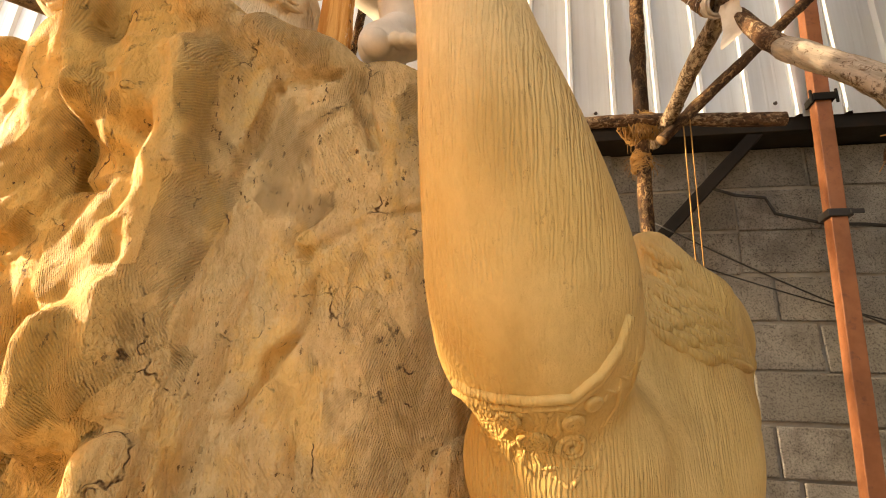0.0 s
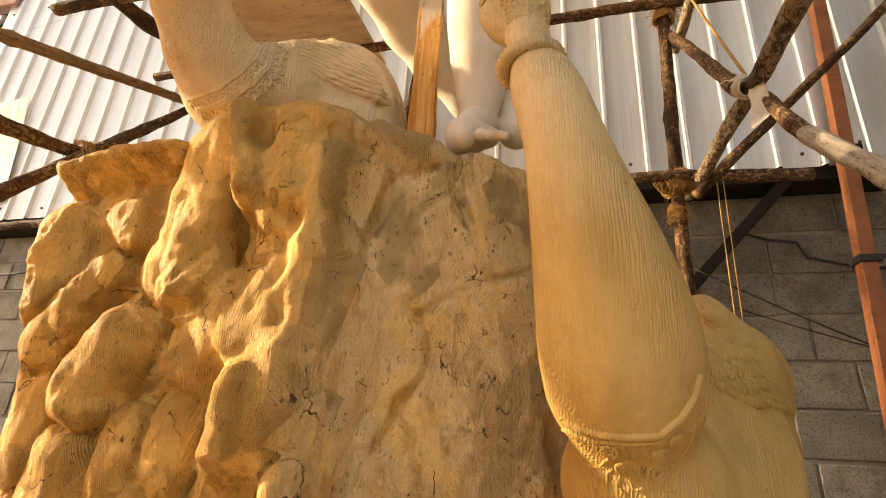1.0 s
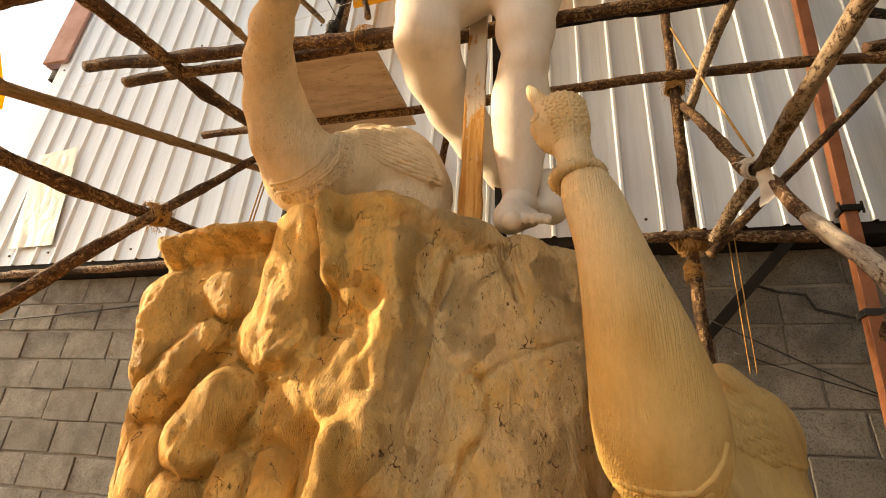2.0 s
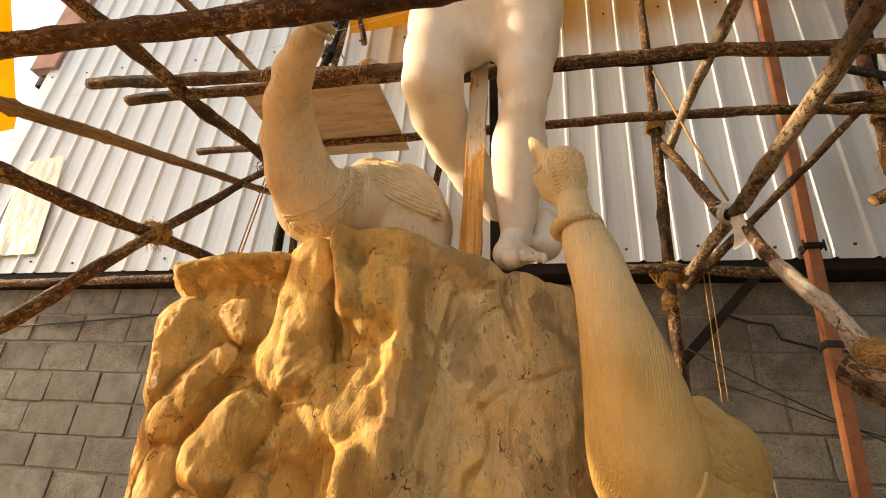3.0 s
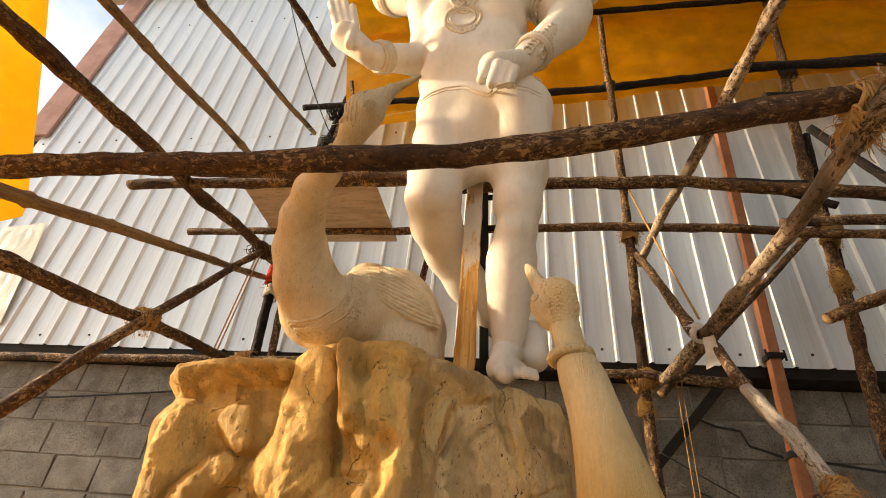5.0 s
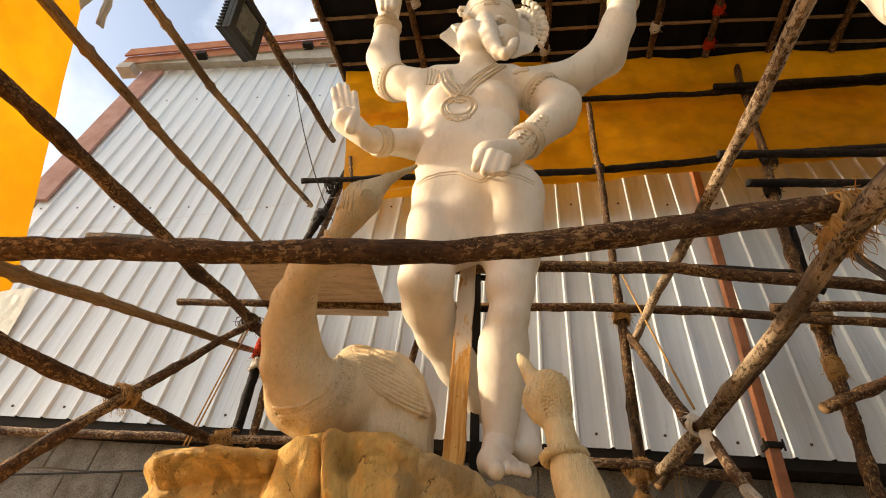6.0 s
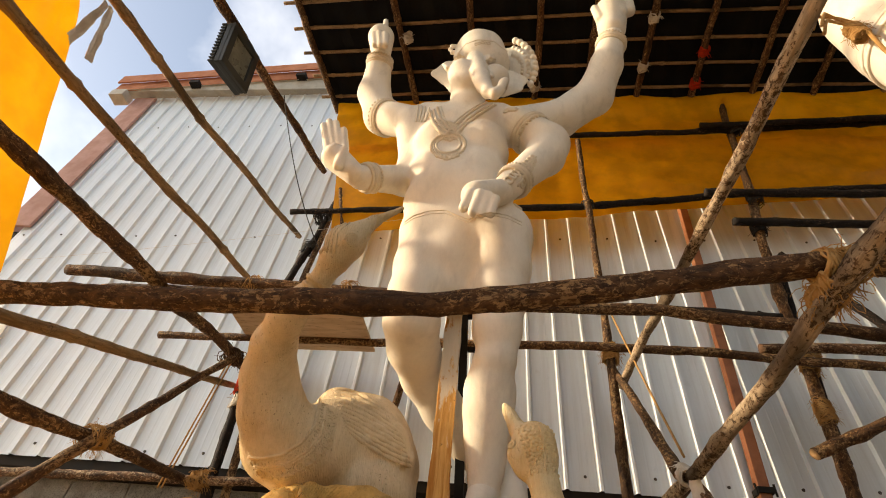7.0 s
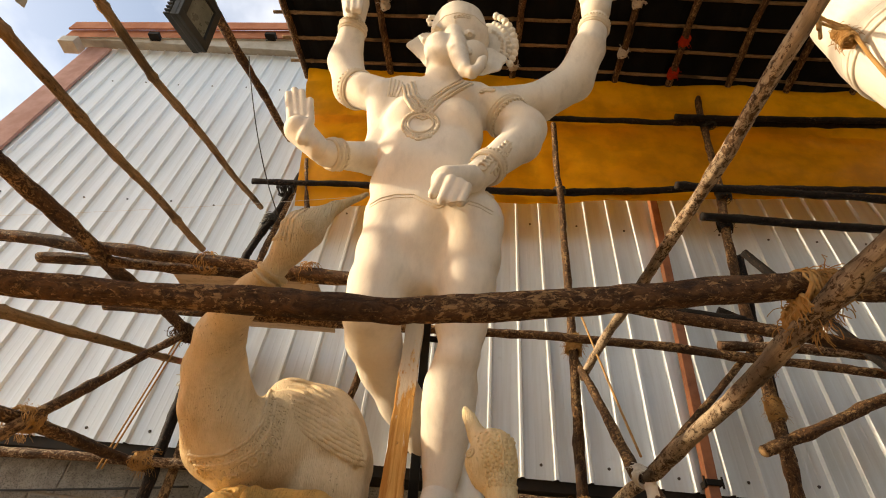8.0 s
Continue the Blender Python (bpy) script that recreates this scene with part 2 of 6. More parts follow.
MORTAR = plain_material("mortar_grey", (0.36, 0.325, 0.27), (0.25, 0.222, 0.185), 0.95, 0, 8, 80, 0.7, 0.006)
SHEET = sheet_material()
GIRT = plain_material("girt_black", (0.020, 0.018, 0.016), (0.035, 0.028, 0.022), 0.7, 0.2, 8, 60, 0.3, 0.003)
RED_STEEL = plain_material("red_oxide_steel", (0.33, 0.125, 0.05), (0.25, 0.09, 0.034), 0.5, 0.1, 9, 70, 0.2, 0.002, (0.16, 0.06, 0.035))
FLASHING = plain_material("flashing_red_brown", (0.47, 0.28, 0.235), (0.38, 0.21, 0.17), 0.75, 0.0, 5, 40, 0.2, 0.003)
SOFFIT = plain_material("soffit_beige", (0.46, 0.42, 0.35), (0.36, 0.32, 0.26), 0.6, 0.1, 5, 40, 0.2, 0.003)
TARP = tarp_material("tarpaulin_yellow", (0.88, 0.385, 0.008), 0.55)
TARP_SIDE = tarp_material("tarpaulin_yellow_side", (0.80, 0.36, 0.008), 0.40)
FASCIA = plain_material("fascia_red_brown", (0.44, 0.185, 0.10), (0.36, 0.14, 0.075), 0.75, 0.0, 5, 40, 0.2, 0.003)
ROOF = plain_material("roof_black_sheet", (0.006, 0.006, 0.007), (0.012, 0.011, 0.010), 0.95, 0, 5, 30, 0.5, 0.01)
PLY = plain_material("plywood_worn", (0.66, 0.50, 0.34), (0.52, 0.37, 0.24), 0.75, 0, 5, 50, 0.3, 0.002, (0.14, 0.09, 0.055), (1, 3, 1))


def smeared_timber():
    """Orange sawn timber with wet-looking grain, its upper part daubed with dried plaster."""
    n = Nodes("sawn_timber_smeared")
    grain = n.noise(26.0, 6.0, 0.65, n.scaled(2.2, 2.2, 0.16), 0.6)
    wood = n.mix(n.ramp(grain, 0.34, 0.66), (0.72, 0.41, 0.11), (0.44, 0.18, 0.03))
    wood = n.mix(n.ramp(n.noise(30.0, 3.0, 0.6), 0.66, 0.72), wood, (0.08, 0.03, 0.01))
    height = n.node("ShaderNodeSeparateXYZ", Vector=n.pos).outputs["Z"]
    daub = n.math("ADD", n.noise(13.0, 6.0, 0.72, n.scaled(1.6, 1.6, 0.5)), n.ramp(height, 2.0, 2.40, -0.11, 0.13))
    color = n.mix(n.math("MULTIPLY", n.ramp(daub, 0.50, 0.58), 0.9), wood, (0.68, 0.58, 0.43))
    nor = n.bump(grain, 0.6, 0.004)
    nor = n.bump(daub, 0.5, 0.006, nor)
    return n.done(color, n.ramp(grain, 0.3, 0.7, 0.5, 0.8), 0.0, nor, Specular_IOR_Level=0.3)


TIMBER_SMEARED = smeared_timber()
BLACK_STEEL = plain_material("black_painted_steel", (0.012, 0.011, 0.010), (0.022, 0.018, 0.015), 0.75, 0.0, 8, 60, 0.2, 0.001)
LAMP_BODY = plain_material("lamp_black_alloy", (0.022, 0.024, 0.022), (0.035, 0.036, 0.033), 0.5, 0.4, 8, 90, 0.2, 0.001)
LAMP_FACE = plain_material("lamp_reflector", (0.20, 0.20, 0.16), (0.13, 0.13, 0.10), 0.3, 0.2, 12, 60, 0.1, 0.001)
CABLE = plain_material("cable_black", (0.015, 0.014, 0.013), (0.03, 0.026, 0.022), 0.6)
SCREW = plain_material("screw_head", (0.10, 0.08, 0.065), (0.06, 0.05, 0.04), 0.5, 0.5)
FOIL = plain_material("plastic_sheet_cream", (0.80, 0.77, 0.62), (0.70, 0.66, 0.50), 0.35, 0, 5, 9, 0.5, 0.02)
DIRT = plain_material("yard_soil", (0.44, 0.35, 0.25), (0.35, 0.27, 0.18), 0.95, 0, 1.5, 30, 0.8, 0.02)


# ---------------------------------------------------------------- mesh helpers
def mesh_object(name, bm, material, parent=None, label="", smooth=True):
    me = bpy.data.meshes.new(name)
    bmesh.ops.recalc_face_normals(bm, faces=bm.faces)
    bm.to_mesh(me)
    bm.free()
    for p in me.polygons:
        p.use_smooth = smooth
    me.materials.append(material)
    ob = new(name, me)
    if parent:
        ob.parent = parent
    if label:
        ob["label"] = label
    return ob


def part(name, bm, material, parent, label="", smooth=False):
    return mesh_object(name, bm, material, parent, label, smooth)


def tube(bm, points, radii, sides=10, rough=0.0, seed=0.0, caps=True):
    """A tube along points, its outline made uneven by rough. Its map runs round and along it, in metres."""
    pts = [Vector(p) for p in points]
    uv = bm.loops.layers.uv.verify()
    rings, runs, u, run = [], [], None, 0.0
    for i, p in enumerate(pts):
        w = (pts[min(i + 1, len(pts) - 1)] - pts[max(i - 1, 0)]).normalized()
        u = w.orthogonal().normalized() if u is None else (u - w * u.dot(w)).normalized()
        v = w.cross(u)
        row = []
        for k in range(sides):
            a = 2 * math.pi * k / sides
            out = u * math.cos(a) + v * math.sin(a)
            r = radii[i]
            if rough:
                q = Vector((p.x * 8 + seed, p.y * 8, p.z * 8))
                r *= 1 + rough * (noise.noise(q + out * 0.9) + 0.5 * noise.noise(q * 3.1 + out * 1.7))
            row.append(bm.verts.new(p + out * r))
        rings.append(row)
        run += (p - pts[i - 1]).length if i else 0.0
        runs.append(run)
    for i, (a, b) in enumerate(zip(rings, rings[1:])):
        girth = 2 * math.pi * radii[i]
        for k in range(sides):
            f = bm.faces.new((a[k], a[(k + 1) % sides], b[(k + 1) % sides], b[k]))
            for loop, (x, y) in zip(f.loops, ((k, i), (k + 1, i), (k + 1, i + 1), (k, i + 1))):
                loop[uv].uv = (girth * x / sides, runs[y])
    if caps:
        bm.faces.new(rings[0][::-1]), bm.faces.new(rings[-1])
    return bm


def box(bm, lo, hi, bevel=0.0):
    made = bmesh.ops.create_cube(bm, size=1.0)["verts"]
    for v in made:
        v.co = Vector([lo[i] + (v.co[i] + 0.5) * (hi[i] - lo[i]) for i in range(3)])
    if bevel:
        edges = {e for v in made for e in v.link_edges}
        bmesh.ops.bevel(bm, geom=list(edges), offset=bevel, segments=2, affect="EDGES", profile=0.6)
    return bm


def beam(bm, a, b, width, depth, up=(0, 0, 1), bevel=0.003):
    """A squared bar from a to b."""
    a, b = Vector(a), Vector(b)
    w = (b - a).normalized()
    s = w.cross(Vector(up)).normalized()
    t = s.cross(w)
    rot = Matrix((s, w, t)).transposed().to_4x4()
    made = bmesh.ops.create_cube(bm, size=1.0)["verts"]
    length = (b - a).length
    for v in made:
        v.co = Vector((v.co.x * width, v.co.y * length, v.co.z * depth))
    if bevel:
        edges = {e for v in made for e in v.link_edges}
        res = bmesh.ops.bevel(bm, geom=list(edges), offset=bevel, segments=2, affect="EDGES", profile=0.6)
        made = {v for f in res["faces"] for v in f.verts} | {v for v in made if v.is_valid}
    bmesh.ops.transform(bm, matrix=Matrix.Translation((a + b) / 2) @ rot, verts=list(made))
    return bm


class Sculpt:
    """Soft forms blended on a grid and skinned with smooth quads."""

    def __init__(self, lo, hi, step):
        self.lo, self.step = np.array(lo, float), step
        self.axis = [np.arange(lo[i], hi[i], step) for i in range(3)]
        self.d = np.full([len(a) for a in self.axis], 1.0)

    def region(self, lo, hi):
        cut, grids = [], []
        for i in range(3):
            a = max(0, int((lo[i] - self.lo[i]) / self.step))
            b = min(len(self.axis[i]), int((hi[i] - self.lo[i]) / self.step) + 2)
            cut.append(slice(a, max(a, b)))
            grids.append(self.axis[i][cut[-1]])
        return tuple(cut), np.meshgrid(*grids, indexing="ij")

    def blend(self, cut, d, k):
        old = self.d[cut]
        h = np.maximum(k - np.abs(old - d), 0) / k
        self.d[cut] = np.minimum(old, d) - h * h * k / 4

    def cone(self, a, ra, b, rb, k, flat=1.0, carve=False):
        """A limb with round ends from a to b; flat below 1 thins it along y; carve cuts it away."""
        a, b = np.array(a, float), np.array(b, float)
        m = max(ra, rb) + k + 4 * self.step
        cut, (x, y, z) = self.region(np.minimum(a, b) - m, np.maximum(a, b) + m)
        if not x.size:
            return
        ba = b - a
        q = np.stack((x - a[0], y - a[1], z - a[2]))
        t = np.clip(np.tensordot(ba, q, 1) / max(ba @ ba, 1e-9), 0, 1)
        dx, dy, dz = q[0] - t * ba[0], (q[1] - t * ba[1]) / flat, q[2] - t * ba[2]
        d = (np.sqrt(dx * dx + dy * dy + dz * dz) - (ra + (rb - ra) * t)) * min(1.0, flat)
        if carve:
            old = self.d[cut]
            h = np.maximum(k - np.abs(old + d), 0) / k
            self.d[cut] = np.maximum(old, -d) + h * h * k / 4
        else:
            self.blend(cut, d, k)

    def block(self, lo, hi, r, k):
        lo, hi = np.array(lo, float), np.array(hi, float)
        m = k + 4 * self.step
        cut, (x, y, z) = self.region(lo - m, hi + m)
        c, s = (lo + hi) / 2, (hi - lo) / 2 - r
        q = np.abs(np.stack((x - c[0], y - c[1], z - c[2]))) - s[:, None, None, None]
        d = np.sqrt((np.maximum(q, 0) ** 2).sum(0)) + np.minimum(q.max(0), 0) - r
        self.blend(cut, d, k)

    def skin(self):
        d, inside = self.d, self.d < 0
        n = np.array(d.shape) - 1
        total, count = np.zeros((*n, 3)), np.zeros(n)
        for ax in range(3):
            o1, o2 = [i for i in range(3) if i != ax]
            for p in (0, 1):
                for q in (0, 1):
                    s = [slice(0, n[0]), slice(0, n[1]), slice(0, n[2])]
                    s[o1], s[o2] = slice(p, n[o1] + p), slice(q, n[o2] + q)
                    e = list(s)
                    e[ax] = slice(1, n[ax] + 1)
                    va, vb = d[tuple(s)], d[tuple(e)]
                    hit = inside[tuple(s)] != inside[tuple(e)]
                    t = np.where(hit, va / np.where(hit, va - vb, 1), 0)
                    total[..., ax] += t
                    total[..., o1] += hit * p
                    total[..., o2] += hit * q
                    count += hit
        live = count > 0
        index = np.full(n, -1)
        index[live] = np.arange(live.sum())
        cells = np.argwhere(live)
        verts = (cells + total[live] / count[live][:, None]) * self.step + self.lo
        faces = []
        for ax in range(3):
            o1, o2 = [i for i in range(3) if i != ax]
            s = [slice(0, d.shape[0]), slice(0, d.shape[1]), slice(0, d.shape[2])]
            e = list(s)
            s[ax], e[ax] = slice(0, n[ax]), slice(1, n[ax] + 1)
            hits = np.argwhere(inside[tuple(s)] != inside[tuple(e)])
            hits = hits[(hits[:, o1] > 0) & (hits[:, o2] > 0) & (hits[:, o1] < n[o1]) & (hits[:, o2] < n[o2])]
            quad = []
            for p, q in ((1, 1), (0, 1), (0, 0), (1, 0)):
                c = hits.copy()
                c[:, o1] -= p
                c[:, o2] -= q
                quad.append(index[c[:, 0], c[:, 1], c[:, 2]])
            quad = np.stack(quad, 1)
            out = inside[hits[:, 0], hits[:, 1], hits[:, 2]] ^ (ax == 1)
            quad[~out] = quad[~out][:, ::-1]
            faces.append(quad)
        return verts, np.concatenate(faces)


def from_skin(name, verts, faces, material, extra=None, wobble=None, trim_material=None):
    """A statue as one mesh: the skin, and the raised ornaments that extra(bm, tree) adds to it."""
    me = bpy.data.meshes.new(name)
    me.from_pydata(verts.tolist(), [], faces.tolist())
    bm = bmesh.new()
    bm.from_mesh(me)
    bm.normal_update()
    bmesh.ops.smooth_vert(bm, verts=bm.verts, factor=0.5, use_axis_x=True, use_axis_y=True, use_axis_z=True)
    if wobble:
        bm.normal_update()
        for v in bm.verts:
            v.co += v.normal * wobble(v.co)
    if extra:
        trim, held = bmesh.new(), bpy.data.meshes.new("trim")
        extra(trim, BVHTree.FromBMesh(bm))
        bmesh.ops.recalc_face_normals(trim, faces=trim.faces)
        trim.to_mesh(held)
        trim.free()
        first = len(bm.faces)
        bm.from_mesh(held)
        bpy.data.meshes.remove(held)
        if trim_material:
            bm.faces.ensure_lookup_table()
            for f in bm.faces[first:]:
                f.material_index = 1
    bm.to_mesh(me)
    bm.free()
    for p in me.polygons:
        p.use_smooth = True
    me.materials.append(material)
    if trim_material:
        me.materials.append(trim_material)
    return new(name, me)


BALL = bmesh.new()
bmesh.ops.create_icosphere(BALL, subdivisions=2, radius=1.0)
BALL_V = [v.co.copy() for v in BALL.verts]
BALL_F = [[v.index for v in f.verts] for f in BALL.faces]
BALL.free()


def ball(bm, centre, size):
    made = [bm.verts.new(Vector(centre) + Vector((v.x * size[0], v.y * size[1], v.z * size[2]))) for v in BALL_V]
    for f in BALL_F:
        bm.faces.new([made[i] for i in f])


def ring(bm, centre, normal, radius, thick, oval=1.0, beads=0, steps=40, twist=0):
    """A band round a limb; twist adds rope strands, beads a row of pearls."""
    c, w = Vector(centre), Vector(normal).normalized()
    u = Vector((1, 0, 0)) - w * w.x
    u = u.normalized() if u.length > 0.1 else w.orthogonal().normalized()
    v = w.cross(u)
    at = lambda a: c + (u * math.cos(a) + v * math.sin(a) * oval) * radius
    if beads:
        for i in range(beads):
            ball(bm, at(2 * math.pi * i / beads), (thick, thick, thick))
        return
    rings = []
    for i in range(steps):
        a = 2 * math.pi * i / steps
        p, out = at(a), (u * math.cos(a) + v * math.sin(a) * oval).normalized()
        row = []
        for k in range(8):
            b = 2 * math.pi * k / 8
            r = thick * (1 + (0.28 * math.cos(twist * a + b * 2) if twist else 0))
            row.append(bm.verts.new(p + (out * math.cos(b) + w * math.sin(b)) * r))
        rings.append(row)
    for i in range(steps):
        a, b = rings[i], rings[(i + 1) % steps]
        for k in range(8):
            bm.faces.new((a[k], a[(k + 1) % 8], b[(k + 1) % 8], b[k]))


# ---------------------------------------------------------------- ground and shed wall
def flat_sheet(bm, corners, thick):
    """A slab from four corners, thick along its normal."""
    c = [Vector(p) for p in corners]
    nrm = (c[1] - c[0]).cross(c[2] - c[0]).normalized() * thick
    a, b = [bm.verts.new(p) for p in c], [bm.verts.new(p + nrm) for p in c]
    bm.faces.new(a), bm.faces.new(b[::-1])
    for i in range(4):
        j = (i + 1) % 4
        bm.faces.new((a[i], b[i], b[j], a[j]))


bm = bmesh.new()
bmesh.ops.create_grid(bm, x_segments=60, y_segments=60, size=250)
for v in bm.verts:
    v.co.z = 0.01 * noise.noise(v.co * 0.7)
tagged(mesh_object("ground", bm, DIRT), "bare trodden yard soil", "ground", kind="structure")

WALL_Y, SHEET_Y, WALL_TOP = 2.6, 2.44, 2.4
bm = bmesh.new()
box(bm, (-3.75, WALL_Y + 0.006, 0.0), (4.65, WALL_Y + 0.2, WALL_TOP - 0.002))
wall = tagged(mesh_object("wall_north", bm, MORTAR, smooth=False), "grey concrete block wall with recessed mortar joints", "wall", kind="structure")

bm = bmesh.new()
box(bm, (-3.75, SHEET_Y + 0.012, WALL_TOP + 0.002), (4.65, SHEET_Y + 0.30, WALL_TOP + 0.16), 0.004)
tagged(mesh_object("trim_girt", bm, GIRT, smooth=False), "black steel girt under the cladding", "girt", kind="structure")

# an unseen low wall added on the yard's open side, low enough to let sun in
bm = bmesh.new()
box(bm, (-4.66, -9.0, 0.0), (-4.60, 2.2, 0.5))
tagged(mesh_object("unseen_wall_west", bm, MORTAR, smooth=False), "unseen plain grey low wall added on the open side", "wall", kind="structure")
# unseen tall dark wall, added to keep sky light and bounce off the right
bm = bmesh.new()
box(bm, (5.20, -9.0, 0.0), (5.35, 2.2, 6.1))
tagged(mesh_object("shade_wall_east", bm, SHADE_WALL, smooth=False), "unseen plain dark wall added to hold back light from the east", "wall", kind="structure")
# unseen wall added behind the camera, its tone set for the fill light
bm = bmesh.new()
box(bm, (-4.60, -9.2, 0.0), (5.35, -9.0, 2.0))
tagged(mesh_object("unseen_wall_south", bm, DIRT, smooth=False), "unseen plain brown wall added behind the camera", "wall", kind="structure")

RIB = 0.188
SHEET_LEFT, SHEET_FOOT, SHEET_TOP = -3.902, 2.46, 7.06


def cladding_panel(x0, ribs, lift):
    """A ribbed steel sheet with flat pans, two low beads in each pan and square ribs."""
    profile = []
    for i in range(ribs):
        b = x0 + i * RIB
        for dx, dy in ((0, 0), (0.048, 0), (0.051, -0.0006), (0.057, -0.0006), (0.060, 0), (0.096, 0), (0.099, -0.0006), (0.105, -0.0006), (0.108, 0), (0.150, 0), (0.160, -0.022), (0.174, -0.022), (0.184, 0)):
            profile.append((b + dx, dy))
    profile.append((x0 + ribs * RIB + 0.02, 0))
    b = bmesh.new()
    rows = []
    for z in (SHEET_FOOT, SHEET_FOOT + 1.5, SHEET_FOOT + 3.0, SHEET_TOP):
        rows.append([b.verts.new((x, SHEET_Y + dy - lift, z)) for x, dy in profile])
    for r0, r1 in zip(rows, rows[1:]):
        for i in range(len(profile) - 1):
            b.faces.new((r0[i], r0[i + 1], r1[i + 1], r1[i]))
    return b


cladding = tagged(new("wall_cladding"), "off-white ribbed steel sheet cladding, dusty and streaked", "cladding", kind="structure")
for i in range(9):
    x0 = SHEET_LEFT + i * 5 * RIB
    part("sheet_panel", cladding_panel(x0, 5, 0.0015 * (i % 2)), SHEET, cladding)
for z in (2.53, 4.45, 6.30):
    screw_mesh = bmesh.new()
    bmesh.ops.create_cone(screw_mesh, cap_ends=True, segments=10, radius1=0.009, radius2=0.006, depth=0.008)
    bmesh.ops.rotate(screw_mesh, verts=screw_mesh.verts, matrix=Matrix.Rotation(radians(90), 3, "X"))
    first = part("screw", screw_mesh, SCREW, cladding)
    first.location = (SHEET_LEFT + 0.085, SHEET_Y - 0.006, z)
    for i in range(1, 22):
        more = new("screw", first.data)
        more.parent = cladding
        more.location = (SHEET_LEFT + 0.085 + 2 * i * RIB, SHEET_Y - 0.006, z + 0.01 * (i % 3))

# the gable edge over the cladding, and the corner flashing
bm = bmesh.new()
flat_sheet(bm, [(-4.30, 2.43, 7.02), (4.6, 2.43, 7.06), (4.6, 2.30, 7.60), (-4.30, 2.30, 6.98)], 0.02)
eave = tagged(mesh_object("roof_edge", bm, SOFFIT, smooth=False), "beige soffit and red-brown fascia of the shed roof", "roof edge", kind="structure")
for dz, dy, h in ((0.0, 0.0, 0.20), (0.150, 0.045, 0.17)):
    bm = bmesh.new()
    a, b = Vector((-4.33, 2.29 - dy, 6.97 + dz)), Vector((4.6, 2.29 - dy, 7.78 + dz))
    up = Vector((0, 0, h))
    flat_sheet(bm, [a, b, b + up, a + up], -0.02)
    part("fascia", bm, FASCIA, eave)
bm = bmesh.new()
box(bm, (-4.31, 2.26, 6.84), (-4.12, 2.42, 6.965), 0.006)
part("gutter_end", bm, SOFFIT, eave)
for x in (-3.3, -1.95):
    bm = bmesh.new()
    box(bm, (x, 2.22, 6.93 + 0.09 * (x + 4.3)), (x + 0.12, 2.40, 6.99 + 0.09 * (x + 4.3)), 0.004)
    part("bracket", bm, BLACK_STEEL, eave)
bm = bmesh.new()
box(bm, (-4.08, 2.395, 4.54), (-3.80, 2.425, 6.98), 0.004)
box(bm, (-4.08, 2.43, 4.54), (-4.05, 2.75, 6.98), 0.004)
tagged(mesh_object("trim_corner", bm, FLASHING, smooth=False), "red-brown corner flashing of the shed", "flashing", kind="structure")
bm = bmesh.new()
box(bm, (-4.04, 2.47, 4.40), (-3.86, 2.72, 4.535), 0.01)
tube(bm, [(-3.95, 2.6, 4.42), (-3.93, 2.6, 3.2), (-3.90, 2.6, 0.02)], [0.04, 0.04, 0.04], 12)
tagged(mesh_object("downpipe", bm, BLACK_STEEL), "black rainwater pipe at the shed corner", "downpipe")

# ---------------------------------------------------------------- the sculpted rock
def chipped(x, z):
    """Small relief of cut and thumbed clay: sums of warped ridges, strongest in patches."""
    total = np.zeros(np.broadcast(x, z).shape)
    u, w = x + 0.02 * np.sin(31 * z + 3), z + 0.025 * np.sin(27 * x + 1)
    for k, (f, a) in enumerate(((38, 0.0060), (71, 0.0065), (126, 0.0048))):
        turn = 0.7 + 1.9 * k
        p, q = u * math.cos(turn) + w * math.sin(turn), w * math.cos(turn) - u * math.sin(turn)
        patch = 0.5 + 0.5 * np.sin(9 * p + 2 * k) * np.sin(7 * q + 5 * k)
        total += a * patch * (np.abs(np.sin(f * p + 2.2 * np.sin(0.45 * f * q + k))) - 0.5) * np.clip(1.5 * np.sin(0.31 * f * q + 0.2 * f * p) + 0.7, 0, 1)
    return total


